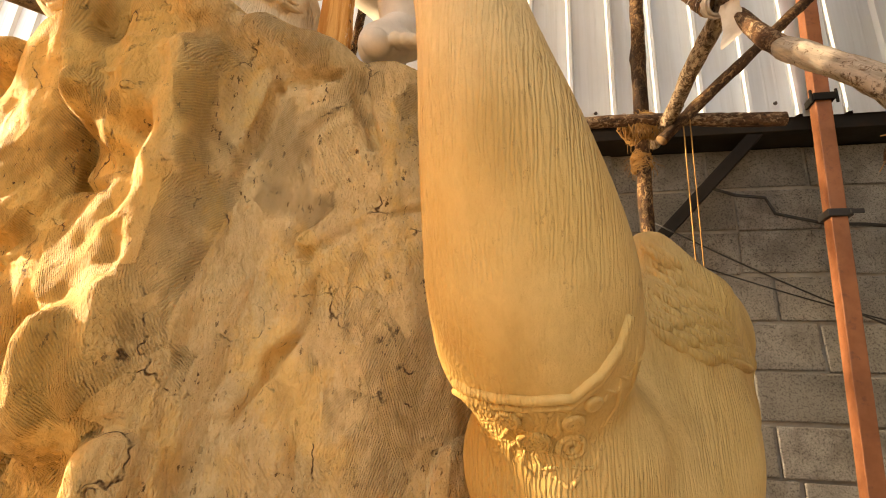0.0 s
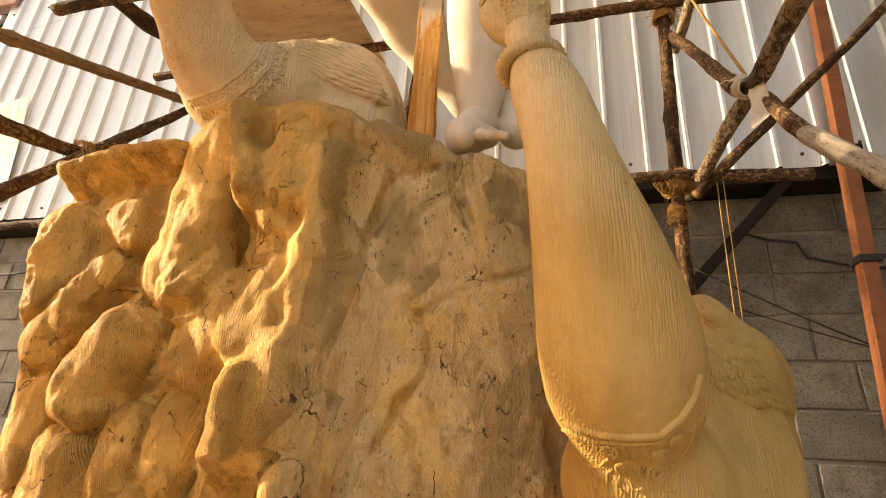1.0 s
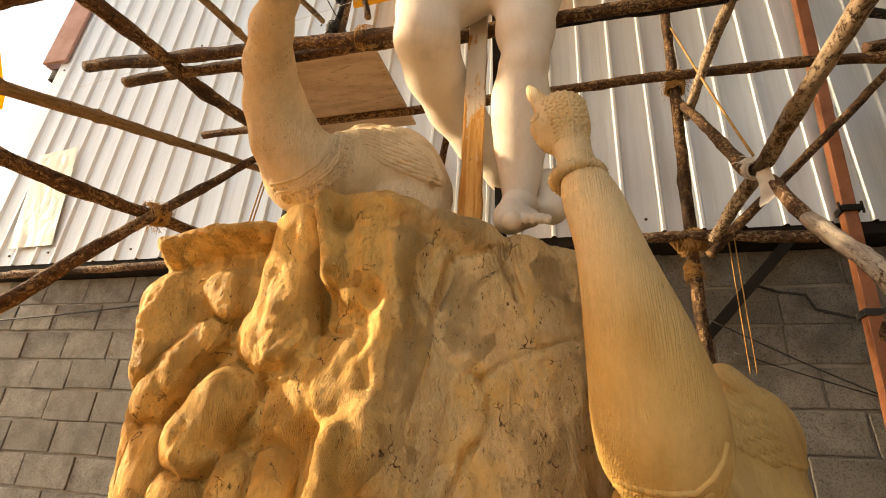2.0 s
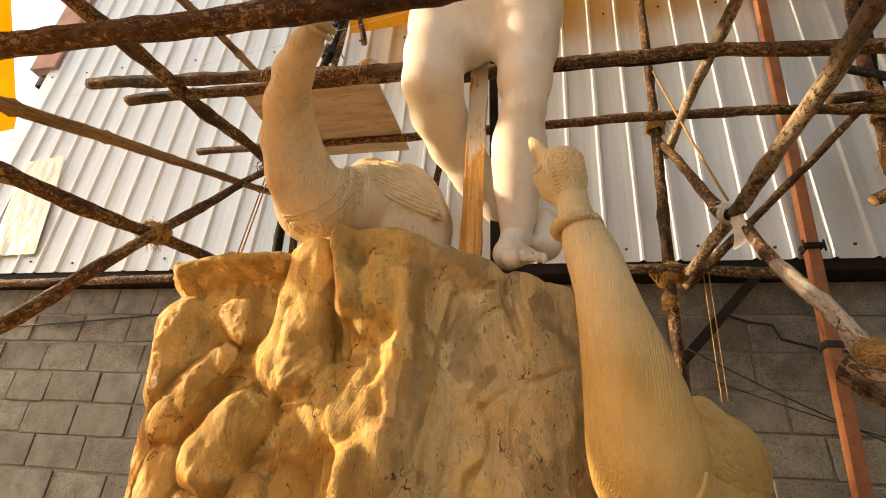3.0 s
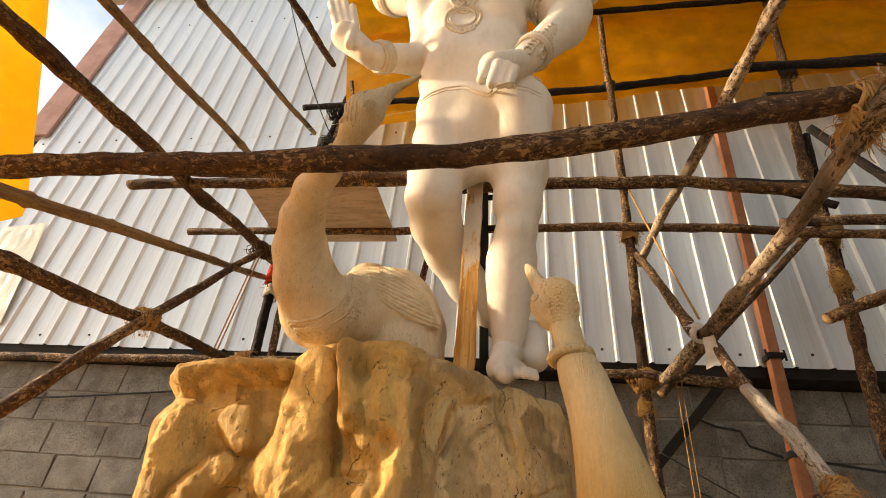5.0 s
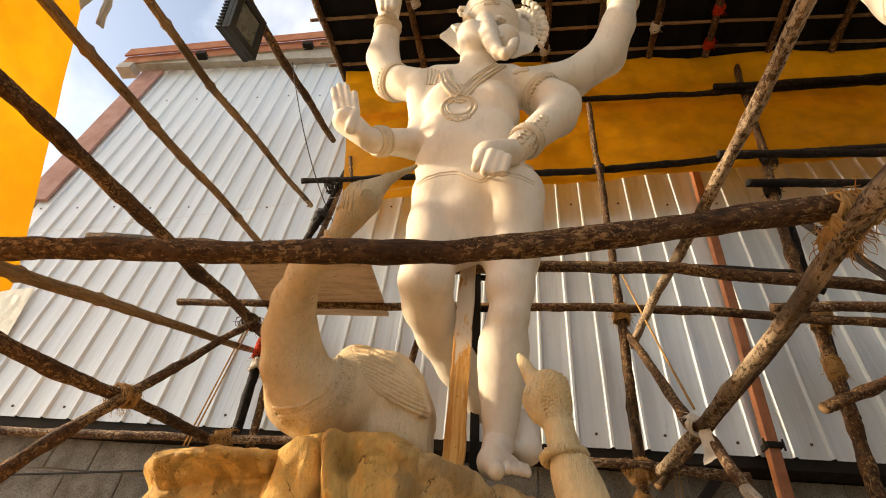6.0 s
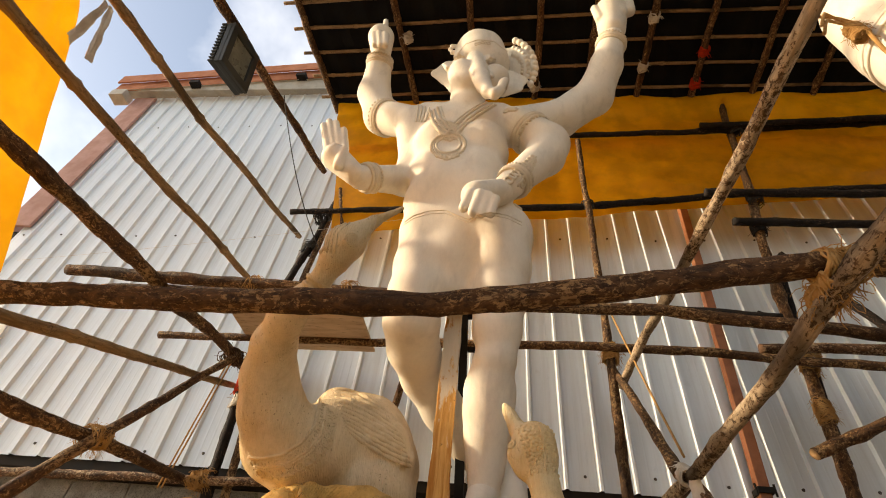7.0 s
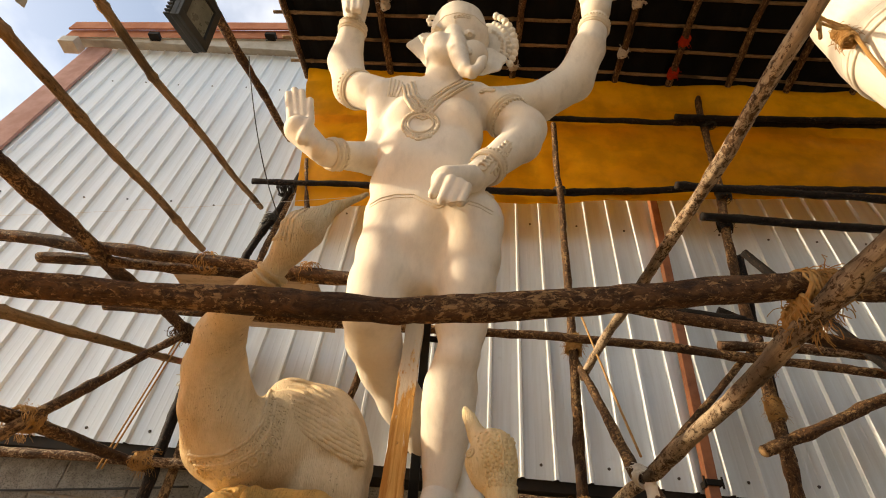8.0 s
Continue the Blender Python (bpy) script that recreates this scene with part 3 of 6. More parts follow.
def rock_forms():
    """A mound whose front is covered with lobes and slabs parted by creases."""
    s = Sculpt((-0.66, 0.74, -0.03), (0.88, 1.53, 1.94), 0.0056)
    x, z = s.axis[0][:, None], s.axis[2][None, :]
    edge = np.interp(z, (0.0, 1.0, 1.12, 1.26, 1.36, 1.47, 1.60, 1.70, 1.745, 1.80), (-0.02, 0.015, 0.02, 0.005, -0.005, -0.03, -0.035, 0.0, -0.055, -0.06))
    base = np.interp(x - edge * np.clip((0.1 - x) / 0.4, 0, 1), (-0.62, -0.52, -0.46, -0.42, -0.385, -0.34, -0.2, 0, 0.2, 0.29, 0.335, 0.37, 0.43, 0.5, 0.6, 0.7, 0.77, 0.84), (1.5, 1.14, 1.03, 0.975, 0.95, 0.935, 0.925, 0.92, 0.905, 0.885, 0.90, 0.925, 0.955, 0.975, 1.01, 1.08, 1.2, 1.6))
    relief, second = np.zeros_like(base), np.zeros_like(base)

    def lobe(x0, z0, x1, z1, r0, r1, high, power=2.0, soft=0.0):
        """A swelling along a line; a high power makes a flat slab with a steep rim."""
        nonlocal relief, second
        bx, bz = x1 - x0, z1 - z0
        t = np.clip(((x - x0) * bx + (z - z0) * bz) / (bx * bx + bz * bz), 0, 1)
        d = np.hypot(x - x0 - t * bx, z - z0 - t * bz) / (r0 + (r1 - r0) * t)
        if soft:
            here = high * np.clip(1 - d ** power, 0, 1) ** 1.3
            h = np.maximum(soft - np.abs(relief - here), 0) / soft
            relief = np.maximum(relief, here) + h * h * soft / 4
            return
        here = high * np.sqrt(np.clip(1 - d ** power, 0, 1))
        second = np.maximum(second, np.minimum(relief, here))
        relief = np.maximum(relief, here)

    def off(points):
        """Distance from a line of points, and which side of it (right: plus)."""
        best, side = np.full_like(base, 9.0), np.zeros_like(base)
        for (x0, z0), (x1, z1) in zip(points, points[1:]):
            bx, bz = x1 - x0, z1 - z0
            t = np.clip(((x - x0) * bx + (z - z0) * bz) / (bx * bx + bz * bz), 0, 1)
            d = np.hypot(x - x0 - t * bx, z - z0 - t * bz)
            near = d < best
            best = np.where(near, d, best)
            side = np.where(near, np.sign((x - x0) * -bz + (z - z0) * bx) * (1 if bz > 0 else -1) * -1, side)
        return best, side

    def groove(points, w, deep):
        nonlocal relief
        wave = 1 + 0.5 * np.sin(37 * x + 23 * z)
        relief = relief - deep * wave * np.exp(-(off(points)[0] / w) ** 2) + 0.15 * deep * np.exp(-(off(points)[0] / (3.5 * w)) ** 2)

    def fold(points, wide, high):
        nonlocal relief
        d, side = off(points)
        d = np.where(side > 0, d, -d)
        relief = relief + high * np.exp(-np.maximum(d, 0) / wide) * np.clip(d / 0.014 + 0.5, 0, 1) * np.exp(-(np.minimum(d, 0) / 0.02) ** 2)

    def dent(x0, z0, rx, rz, deep):
        nonlocal relief
        relief = relief - 0.75 * deep * np.exp(-((x - x0) / rx) ** 2 - ((z - z0) / rz) ** 2)

    # broad swellings that run into one another
    lobe(0.242, 1.462, 0.259, 1.175, 0.152, 0.157, 0.055, 2.4, 0.03)
    lobe(0.302, 1.688, 0.301, 1.511, 0.075, 0.077, 0.08, 2.0, 0.03)
    lobe(0.308, 1.511, 0.349, 1.133, 0.095, 0.091, 0.056, 2.0, 0.03)
    lobe(0.179, 1.756, 0.224, 1.593, 0.128, 0.111, 0.092, 2.4, 0.03)
    lobe(0.198, 1.778, 0.308, 1.797, 0.102, 0.092, 0.07, 2.0, 0.03)
    lobe(0.120, 1.795, 0.173, 1.611, 0.058, 0.068, 0.134, 2.0, 0.03)
    lobe(0.223, 1.678, 0.243, 1.606, 0.079, 0.073, 0.098, 2.0, 0.04)
    relief = np.maximum(relief, np.where(x < 0.30, 0.022, 0.0))
    # the hollow slab at the corner under its overhanging lip
    lobe(-0.256, 1.639, -0.150, 1.650, 0.135, 0.121, 0.026, 3.0)
    lobe(-0.374, 1.729, -0.232, 1.757, 0.073, 0.060, 0.09, 2.0, 0.02)
    lobe(-0.232, 1.757, -0.065, 1.750, 0.060, 0.046, 0.088, 2.0, 0.02)
    lobe(-0.174, 1.606, -0.140, 1.546, 0.069, 0.044, 0.062, 2.2)
    lobe(-0.362, 1.581, -0.348, 1.408, 0.107, 0.098, 0.088, 2.2, 0.02)
    # lobes parted by creases
    lobe(0.027, 1.750, 0.020, 1.478, 0.081, 0.123, 0.084, 2.6)
    lobe(-0.181, 1.479, -0.299, 1.336, 0.060, 0.079, 0.078, 2.2)
    lobe(-0.077, 1.348, -0.148, 1.244, 0.074, 0.090, 0.096, 2.4)
    lobe(-0.285, 1.221, -0.282, 1.119, 0.072, 0.083, 0.06, 2.2)
    lobe(-0.178, 1.115, -0.180, 1.044, 0.082, 0.093, 0.07, 2.2)
    lobe(-0.022, 1.168, -0.032, 1.085, 0.067, 0.079, 0.066, 2.2)
    lobe(0.183, 1.376, 0.089, 1.282, 0.158, 0.103, 0.062, 2.4, 0.03)
    lobe(0.068, 1.205, 0.062, 1.122, 0.058, 0.069, 0.066, 2.2)
    lobe(0.234, 1.260, 0.215, 1.152, 0.074, 0.081, 0.104, 2.0, 0.02)
    lobe(0.283, 1.300, 0.279, 1.196, 0.083, 0.091, 0.085, 2.2, 0.02)
    # the slabbed half
    lobe(0.449, 1.761, 0.384, 1.768, 0.083, 0.066, 0.066, 2.4, 0.02)
    lobe(0.511, 1.614, 0.498, 1.493, 0.124, 0.089, 0.016, 3, 0.02)
    lobe(0.332, 1.649, 0.348, 1.432, 0.067, 0.054, 0.016, 3, 0.02)
    lobe(0.431, 1.332, 0.418, 1.259, 0.072, 0.061, 0.02, 3, 0.02)
    lobe(0.617, 1.680, 0.609, 1.532, 0.065, 0.066, 0.018, 3, 0.02)
    lobe(0.612, 1.365, 0.584, 1.246, 0.105, 0.101, 0.016, 3, 0.02)
    lobe(0.440, 1.177, 0.432, 1.118, 0.062, 0.066, 0.04, 2.4)
    lobe(0.445, 1.117, 0.447, 1.058, 0.066, 0.069, 0.052, 2.4)
    lobe(0.720, 1.109, 0.715, 1.055, 0.050, 0.052, 0.06, 2.2)
    lobe(0.330, 1.103, 0.335, 1.044, 0.057, 0.062, 0.1, 2.2)
    # creases where two swellings meet
    relief = relief - np.where(x < 0.31, 0.014, 0.005) * np.exp(-((relief - second) / 0.012) ** 2)
    # tool-cut edges whose near side stands proud
    fold(((0.008, 1.368), (0.008, 1.337), (0.021, 1.297)), 0.05, 0.022)
    fold(((0.172, 1.302), (0.200, 1.243), (0.186, 1.180), (0.165, 1.129)), 0.06, 0.03)
    # creases cut along the joints
    groove(((0.411, 1.675), (0.386, 1.535), (0.398, 1.457), (0.426, 1.420), (0.483, 1.397)), 0.008, 0.018)
    groove(((0.483, 1.397), (0.548, 1.445), (0.620, 1.482), (0.692, 1.518)), 0.006, 0.010)
    groove(((0.483, 1.397), (0.505, 1.357), (0.509, 1.323), (0.493, 1.279), (0.462, 1.245), (0.450, 1.198), (0.431, 1.147)), 0.008, 0.020)
    groove(((0.530, 1.721), (0.544, 1.655), (0.562, 1.592)), 0.009, 0.034)
    groove(((0.411, 1.678), (0.459, 1.693), (0.500, 1.712)), 0.007, 0.016)
    groove(((0.674, 1.691), (0.682, 1.635), (0.675, 1.582)), 0.01, 0.016)
    groove(((0.073, 1.828), (0.092, 1.715), (0.112, 1.596), (0.130, 1.488)), 0.012, 0.034)
    groove(((0.130, 1.488), (0.090, 1.405), (-0.001, 1.376)), 0.01, 0.022)
    groove(((-0.001, 1.376), (-0.063, 1.417), (-0.114, 1.456), (-0.111, 1.511), (-0.066, 1.573), (-0.040, 1.661), (-0.046, 1.739)), 0.011, 0.026)
    groove(((-0.114, 1.456), (-0.184, 1.390), (-0.241, 1.288)), 0.01, 0.024)
    groove(((-0.001, 1.376), (0.011, 1.314), (0.012, 1.268), (-0.049, 1.237), (-0.099, 1.218)), 0.01, 0.02)
    groove(((0.136, 1.488), (0.173, 1.477), (0.214, 1.472)), 0.007, 0.018)
    groove(((-0.234, 1.519), (-0.195, 1.526), (-0.148, 1.501)), 0.007, 0.016)
    # pits and thumb marks
    dent(0.170, 1.744, 0.027, 0.038, 0.075)
    dent(0.264, 1.559, 0.024, 0.021, 0.055)
    dent(0.235, 1.512, 0.016, 0.024, 0.018)
    dent(0.135, 1.434, 0.015, 0.012, 0.024)
    dent(0.152, 1.262, 0.028, 0.030, 0.034)
    dent(0.160, 1.554, 0.019, 0.021, 0.024)
    dent(-0.053, 1.463, 0.032, 0.053, -0.016)
    dent(-0.259, 1.703, 0.094, 0.030, 0.022)
    dent(0.287, 1.632, 0.010, 0.042, 0.016)
    dent(0.212, 1.678, 0.017, 0.020, 0.02)
    dent(0.366, 1.240, -0.008, 0.072, 0.01)
    dent(-0.263, 1.306, 0.037, 0.026, 0.02)
    # the lower front, down to the ground
    for k in range(6):
        lobe(-0.36 + 0.2 * k, 0.80, -0.38 + 0.2 * k, 0.05, 0.12, 0.15, 0.05 + 0.015 * (k % 3))
    # finger-wide facets all over
    relief = relief + chipped(x, z)
    crown = np.interp(x, (-0.64, -0.54, -0.47, -0.43, -0.39, -0.21, -0.09, -0.04, 0.035, 0.117, 0.25, 0.33, 0.415, 0.495, 0.53, 0.56, 0.63, 0.70, 0.80),
                      (1.70, 1.77, 1.785, 1.79, 1.805, 1.815, 1.80, 1.828, 1.865, 1.842, 1.858, 1.808, 1.815, 1.80, 1.765, 1.775, 1.78, 1.765, 1.70))
    front = base - relief
    y3 = s.axis[1][None, :, None]
    d = (front[:, None, :] - y3) * 0.75

    def keep(d, e, k):
        h = np.maximum(k - np.abs(d - e), 0) / k
        return np.maximum(d, e) + h * h * k / 4

    z3 = s.axis[2][None, None, :]
    d = keep(d, (z3 - crown[:, None, :] + 0.05 * np.maximum(y3 - 1.0, 0)) * 0.85 + 0 * y3, 0.05)
    d = keep(d, y3 - 1.50 + 0 * d, 0.06)
    s.d = keep(d, s.lo[2] + 0.03 - z3 + 0 * d, 0.001)
    return s.skin()


def rock_relief(p):
    low = noise.noise(p * 5.0) * 0.009
    mid = noise.noise(Vector((p.x * 17, p.y * 17, p.z * 9))) * 0.0065
    chop = abs(noise.noise(Vector((p.x * 11 + 5, p.y * 11, p.z * 7)))) * 0.014
    fine = noise.noise(Vector((p.x * 48, p.y * 48, p.z * 22))) * 0.0032
    return low + mid - chop + fine


verts, faces = rock_forms()
tagged(from_skin("rock_sculpture", verts, faces, CLAY, None, rock_relief), "ochre clay-plaster rock mound with lobed combed surface", "rock sculpture")


# ---------------------------------------------------------------- the standing figure
def figure_forms():
    s = Sculpt((-0.36, 0.58, 1.80), (1.44, 1.40, 5.08), 0.0105)
    # legs
    s.cone((0.579, 0.980, 2.930), 0.137, (0.587, 0.980, 2.746), 0.122, 0.03)
    s.cone((0.587, 0.980, 2.746), 0.122, (0.586, 0.980, 2.597), 0.105, 0.03)
    s.cone((0.586, 0.980, 2.597), 0.105, (0.582, 0.980, 2.437), 0.083, 0.03)
    s.cone((0.582, 0.980, 2.437), 0.083, (0.587, 0.990, 2.335), 0.064, 0.03)
    s.cone((0.569, 1.000, 2.310), 0.070, (0.561, 1.050, 2.239), 0.082, 0.03)
    s.cone((0.561, 1.050, 2.239), 0.082, (0.558, 1.070, 2.170), 0.079, 0.03)
    s.cone((0.558, 1.070, 2.170), 0.079, (0.554, 1.090, 2.093), 0.069, 0.03)
    s.cone((0.554, 1.090, 2.093), 0.069, (0.553, 1.110, 2.017), 0.055, 0.03)
    s.cone((0.553, 1.110, 2.017), 0.055, (0.548, 1.120, 1.929), 0.048, 0.03)
    s.cone((0.267, 0.980, 2.930), 0.102, (0.273, 0.970, 2.733), 0.102, 0.03)
    s.cone((0.273, 0.970, 2.733), 0.102, (0.277, 0.960, 2.574), 0.103, 0.03)
    s.cone((0.277, 0.960, 2.574), 0.103, (0.277, 0.960, 2.452), 0.098, 0.03)
    s.cone((0.277, 0.960, 2.452), 0.098, (0.275, 1.070, 2.418), 0.093, 0.03)
    s.cone((0.275, 1.070, 2.418), 0.093, (0.310, 1.215, 2.390), 0.092, 0.03)
    s.cone((0.310, 1.215, 2.390), 0.092, (0.381, 1.310, 2.300), 0.079, 0.03)
    s.cone((0.381, 1.310, 2.300), 0.079, (0.454, 1.370, 2.195), 0.049, 0.03)
    s.cone((0.454, 1.370, 2.195), 0.049, (0.494, 1.410, 2.132), 0.034, 0.03)
    # the cloth drawn from thigh to thigh
    s.cone((0.389, 0.985, 2.972), 0.123, (0.401, 0.985, 2.781), 0.106, 0.06)
    s.cone((0.401, 0.985, 2.781), 0.106, (0.396, 0.985, 2.627), 0.074, 0.06)
    # trunk of the body
    s.cone((0.285, 0.970, 2.952), 0.110, (0.577, 0.970, 2.922), 0.133, 0.05, 0.85)
    s.cone((0.275, 0.960, 3.094), 0.122, (0.501, 0.960, 3.075), 0.125, 0.05, 0.85)
    s.cone((0.333, 0.940, 3.183), 0.150, (0.448, 0.940, 3.164), 0.149, 0.06, 0.85)
    s.cone((0.289, 0.960, 3.334), 0.145, (0.462, 0.960, 3.312), 0.151, 0.06, 0.85)
    s.cone((0.275, 0.970, 3.545), 0.151, (0.476, 0.970, 3.517), 0.149, 0.06, 0.85)
    s.cone((0.269, 0.980, 3.752), 0.154, (0.487, 0.980, 3.724), 0.157, 0.06, 0.8)
    s.cone((0.266, 0.900, 3.582), 0.086, (0.283, 0.900, 3.560), 0.080, 0.05)
    s.cone((0.499, 0.900, 3.561), 0.091, (0.505, 0.900, 3.540), 0.084, 0.05)
    s.cone((0.175, 0.980, 3.906), 0.087, (0.573, 0.980, 3.860), 0.097, 0.06)
    s.cone((0.380, 0.910, 4.231), 0.091, (0.395, 0.950, 3.953), 0.102, 0.03)
    # arms
    s.cone((0.098, 0.980, 3.849), 0.095, (-0.137, 1.060, 4.064), 0.103, 0.03)
    s.cone((-0.137, 1.060, 4.064), 0.103, (-0.214, 1.020, 4.276), 0.100, 0.03)
    s.cone((-0.214, 1.020, 4.276), 0.100, (-0.196, 0.900, 4.496), 0.073, 0.03)
    s.cone((0.099, 0.970, 3.802), 0.094, (0.143, 1.020, 3.521), 0.082, 0.03)
    s.cone((0.143, 1.020, 3.521), 0.082, (0.119, 1.000, 3.347), 0.076, 0.03)
    s.cone((0.119, 1.000, 3.347), 0.076, (-0.041, 0.850, 3.168), 0.056, 0.03)
    s.cone((0.640, 0.980, 3.791), 0.104, (0.908, 1.020, 3.935), 0.104, 0.03)
    s.cone((0.908, 1.020, 3.935), 0.104, (1.122, 1.020, 4.181), 0.110, 0.03)
    s.cone((1.122, 1.020, 4.181), 0.110, (1.203, 0.920, 4.366), 0.094, 0.03)
    s.cone((1.203, 0.920, 4.366), 0.094, (1.258, 0.860, 4.584), 0.077, 0.03)
    s.cone((0.684, 0.960, 3.755), 0.108, (0.822, 0.960, 3.585), 0.103, 0.03)
    s.cone((0.822, 0.960, 3.585), 0.103, (0.799, 0.940, 3.455), 0.093, 0.03)
    s.cone((0.799, 0.940, 3.455), 0.093, (0.606, 0.820, 3.044), 0.057, 0.03)
    body = s.skin()
    # the head, finer
    s = Sculpt((0.10, 0.62, 3.40), (0.86, 1.14, 4.95), 0.0068)
    s.cone((0.380, 0.910, 4.231), 0.091, (0.395, 0.950, 3.953), 0.102, 0.03)
    s.cone((0.440, 0.920, 4.536), 0.163, (0.458, 0.920, 4.421), 0.173, 0.03)
    s.cone((0.430, 0.860, 4.551), 0.097, (0.488, 0.860, 4.528), 0.096, 0.04)
    s.cone((0.362, 0.840, 4.137), 0.088, (0.392, 0.850, 4.058), 0.086, 0.03)
    s.cone((0.544, 0.860, 4.109), 0.084, (0.519, 0.870, 4.069), 0.077, 0.03)
    s.cone((0.428, 0.835, 4.283), 0.060, (0.461, 0.785, 4.042), 0.048, 0.012)
    s.cone((0.461, 0.785, 4.042), 0.048, (0.490, 0.750, 3.830), 0.040, 0.012)
    s.cone((0.490, 0.750, 3.830), 0.040, (0.518, 0.720, 3.691), 0.032, 0.012)
    s.cone((0.518, 0.720, 3.691), 0.032, (0.552, 0.715, 3.656), 0.026, 0.012)
    s.cone((0.552, 0.715, 3.656), 0.026, (0.579, 0.715, 3.701), 0.024, 0.012)
    s.cone((0.579, 0.715, 3.701), 0.024, (0.592, 0.715, 3.765), 0.023, 0.012)
    s.cone((0.592, 0.715, 3.765), 0.023, (0.603, 0.715, 3.795), 0.019, 0.012)
    s.cone((0.445, 0.800, 4.117), 0.053, (0.458, 0.800, 4.116), 0.053, 0.003)
    s.cone((0.455, 0.785, 4.036), 0.049, (0.468, 0.785, 4.035), 0.049, 0.003)
    s.cone((0.468, 0.773, 3.962), 0.046, (0.480, 0.773, 3.961), 0.046, 0.003)
    s.cone((0.476, 0.760, 3.889), 0.042, (0.488, 0.760, 3.888), 0.042, 0.003)
    s.cone((0.488, 0.750, 3.824), 0.039, (0.499, 0.750, 3.823), 0.039, 0.003)
    s.cone((0.246, 0.800, 4.192), 0.010, (0.277, 0.800, 4.138), 0.018, 0.006)
    s.cone((0.277, 0.800, 4.138), 0.018, (0.326, 0.810, 4.127), 0.026, 0.006)
    s.cone((0.520, 0.800, 4.048), 0.016, (0.533, 0.790, 4.006), 0.012, 0.006)
    s.cone((0.325, 0.820, 4.329), 0.031, (0.330, 0.820, 4.344), 0.024, 0.012)
    s.cone((0.515, 0.815, 4.270), 0.030, (0.528, 0.815, 4.276), 0.023, 0.012)
    s.cone((0.251, 0.930, 4.476), 0.043, (0.197, 0.930, 4.353), 0.046, 0.01, 0.3)
    s.cone((0.197, 0.930, 4.353), 0.046, (0.261, 0.930, 4.258), 0.048, 0.01, 0.3)
    s.cone((0.261, 0.930, 4.258), 0.048, (0.298, 0.930, 4.133), 0.027, 0.01, 0.3)
    s.cone((0.271, 0.930, 4.410), 0.071, (0.249, 0.930, 4.318), 0.063, 0.01, 0.3)
    s.cone((0.625, 0.930, 4.290), 0.061, (0.682, 0.930, 4.228), 0.050, 0.01, 0.3)
    s.cone((0.682, 0.930, 4.228), 0.050, (0.657, 0.930, 4.131), 0.043, 0.01, 0.3)
    s.cone((0.657, 0.930, 4.131), 0.043, (0.592, 0.930, 4.060), 0.029, 0.01, 0.3)
    s.cone((0.625, 0.930, 4.147), 0.046, (0.592, 0.920, 4.129), 0.033, 0.01, 0.3)
    s.cone((0.654, 1.000, 4.698), 0.128, (0.703, 1.000, 4.542), 0.117, 0.01, 0.35)
    s.cone((0.628, 1.000, 4.598), 0.096, (0.680, 1.000, 4.432), 0.078, 0.01, 0.35)
    s.cone((0.672, 0.970, 4.901), 0.024, (0.674, 0.970, 4.895), 0.024, 0.004)
    s.cone((0.703, 0.970, 4.871), 0.024, (0.705, 0.970, 4.865), 0.024, 0.004)
    s.cone((0.730, 0.970, 4.825), 0.024, (0.733, 0.970, 4.819), 0.024, 0.004)
    s.cone((0.754, 0.970, 4.766), 0.024, (0.756, 0.970, 4.760), 0.023, 0.004)
    s.cone((0.772, 0.970, 4.697), 0.023, (0.774, 0.970, 4.692), 0.023, 0.004)
    s.cone((0.783, 0.970, 4.623), 0.023, (0.785, 0.970, 4.617), 0.023, 0.004)
    s.cone((0.789, 0.970, 4.545), 0.022, (0.791, 0.970, 4.540), 0.022, 0.004)
    s.cone((0.789, 0.970, 4.468), 0.022, (0.791, 0.970, 4.463), 0.022, 0.004)
    s.cone((0.783, 0.970, 4.393), 0.022, (0.785, 0.970, 4.388), 0.022, 0.004)
    s.cone((0.772, 0.970, 4.324), 0.021, (0.773, 0.970, 4.320), 0.021, 0.004)
    s.cone((0.756, 0.970, 4.263), 0.021, (0.757, 0.970, 4.259), 0.021, 0.004)
    s.cone((0.661, 0.955, 4.754), 0.016, (0.663, 0.955, 4.749), 0.016, 0.004)
    s.cone((0.684, 0.955, 4.733), 0.016, (0.686, 0.955, 4.727), 0.016, 0.004)
    s.cone((0.704, 0.955, 4.700), 0.016, (0.706, 0.955, 4.694), 0.016, 0.004)
    s.cone((0.721, 0.955, 4.658), 0.016, (0.723, 0.955, 4.652), 0.016, 0.004)
    s.cone((0.735, 0.955, 4.608), 0.015, (0.737, 0.955, 4.603), 0.015, 0.004)
    s.cone((0.744, 0.955, 4.554), 0.015, (0.746, 0.955, 4.548), 0.015, 0.004)
    s.cone((0.749, 0.955, 4.497), 0.015, (0.750, 0.955, 4.492), 0.015, 0.004)
    s.cone((0.749, 0.955, 4.439), 0.015, (0.751, 0.955, 4.434), 0.015, 0.004)
    s.cone((0.745, 0.955, 4.384), 0.015, (0.747, 0.955, 4.379), 0.015, 0.004)
    s.cone((0.737, 0.955, 4.332), 0.014, (0.739, 0.955, 4.327), 0.014, 0.004)
    s.cone((0.725, 0.955, 4.285), 0.014, (0.727, 0.955, 4.281), 0.014, 0.004)
    s.cone((0.651, 0.945, 4.626), 0.013, (0.653, 0.945, 4.620), 0.013, 0.004)
    s.cone((0.669, 0.945, 4.607), 0.013, (0.671, 0.945, 4.602), 0.013, 0.004)
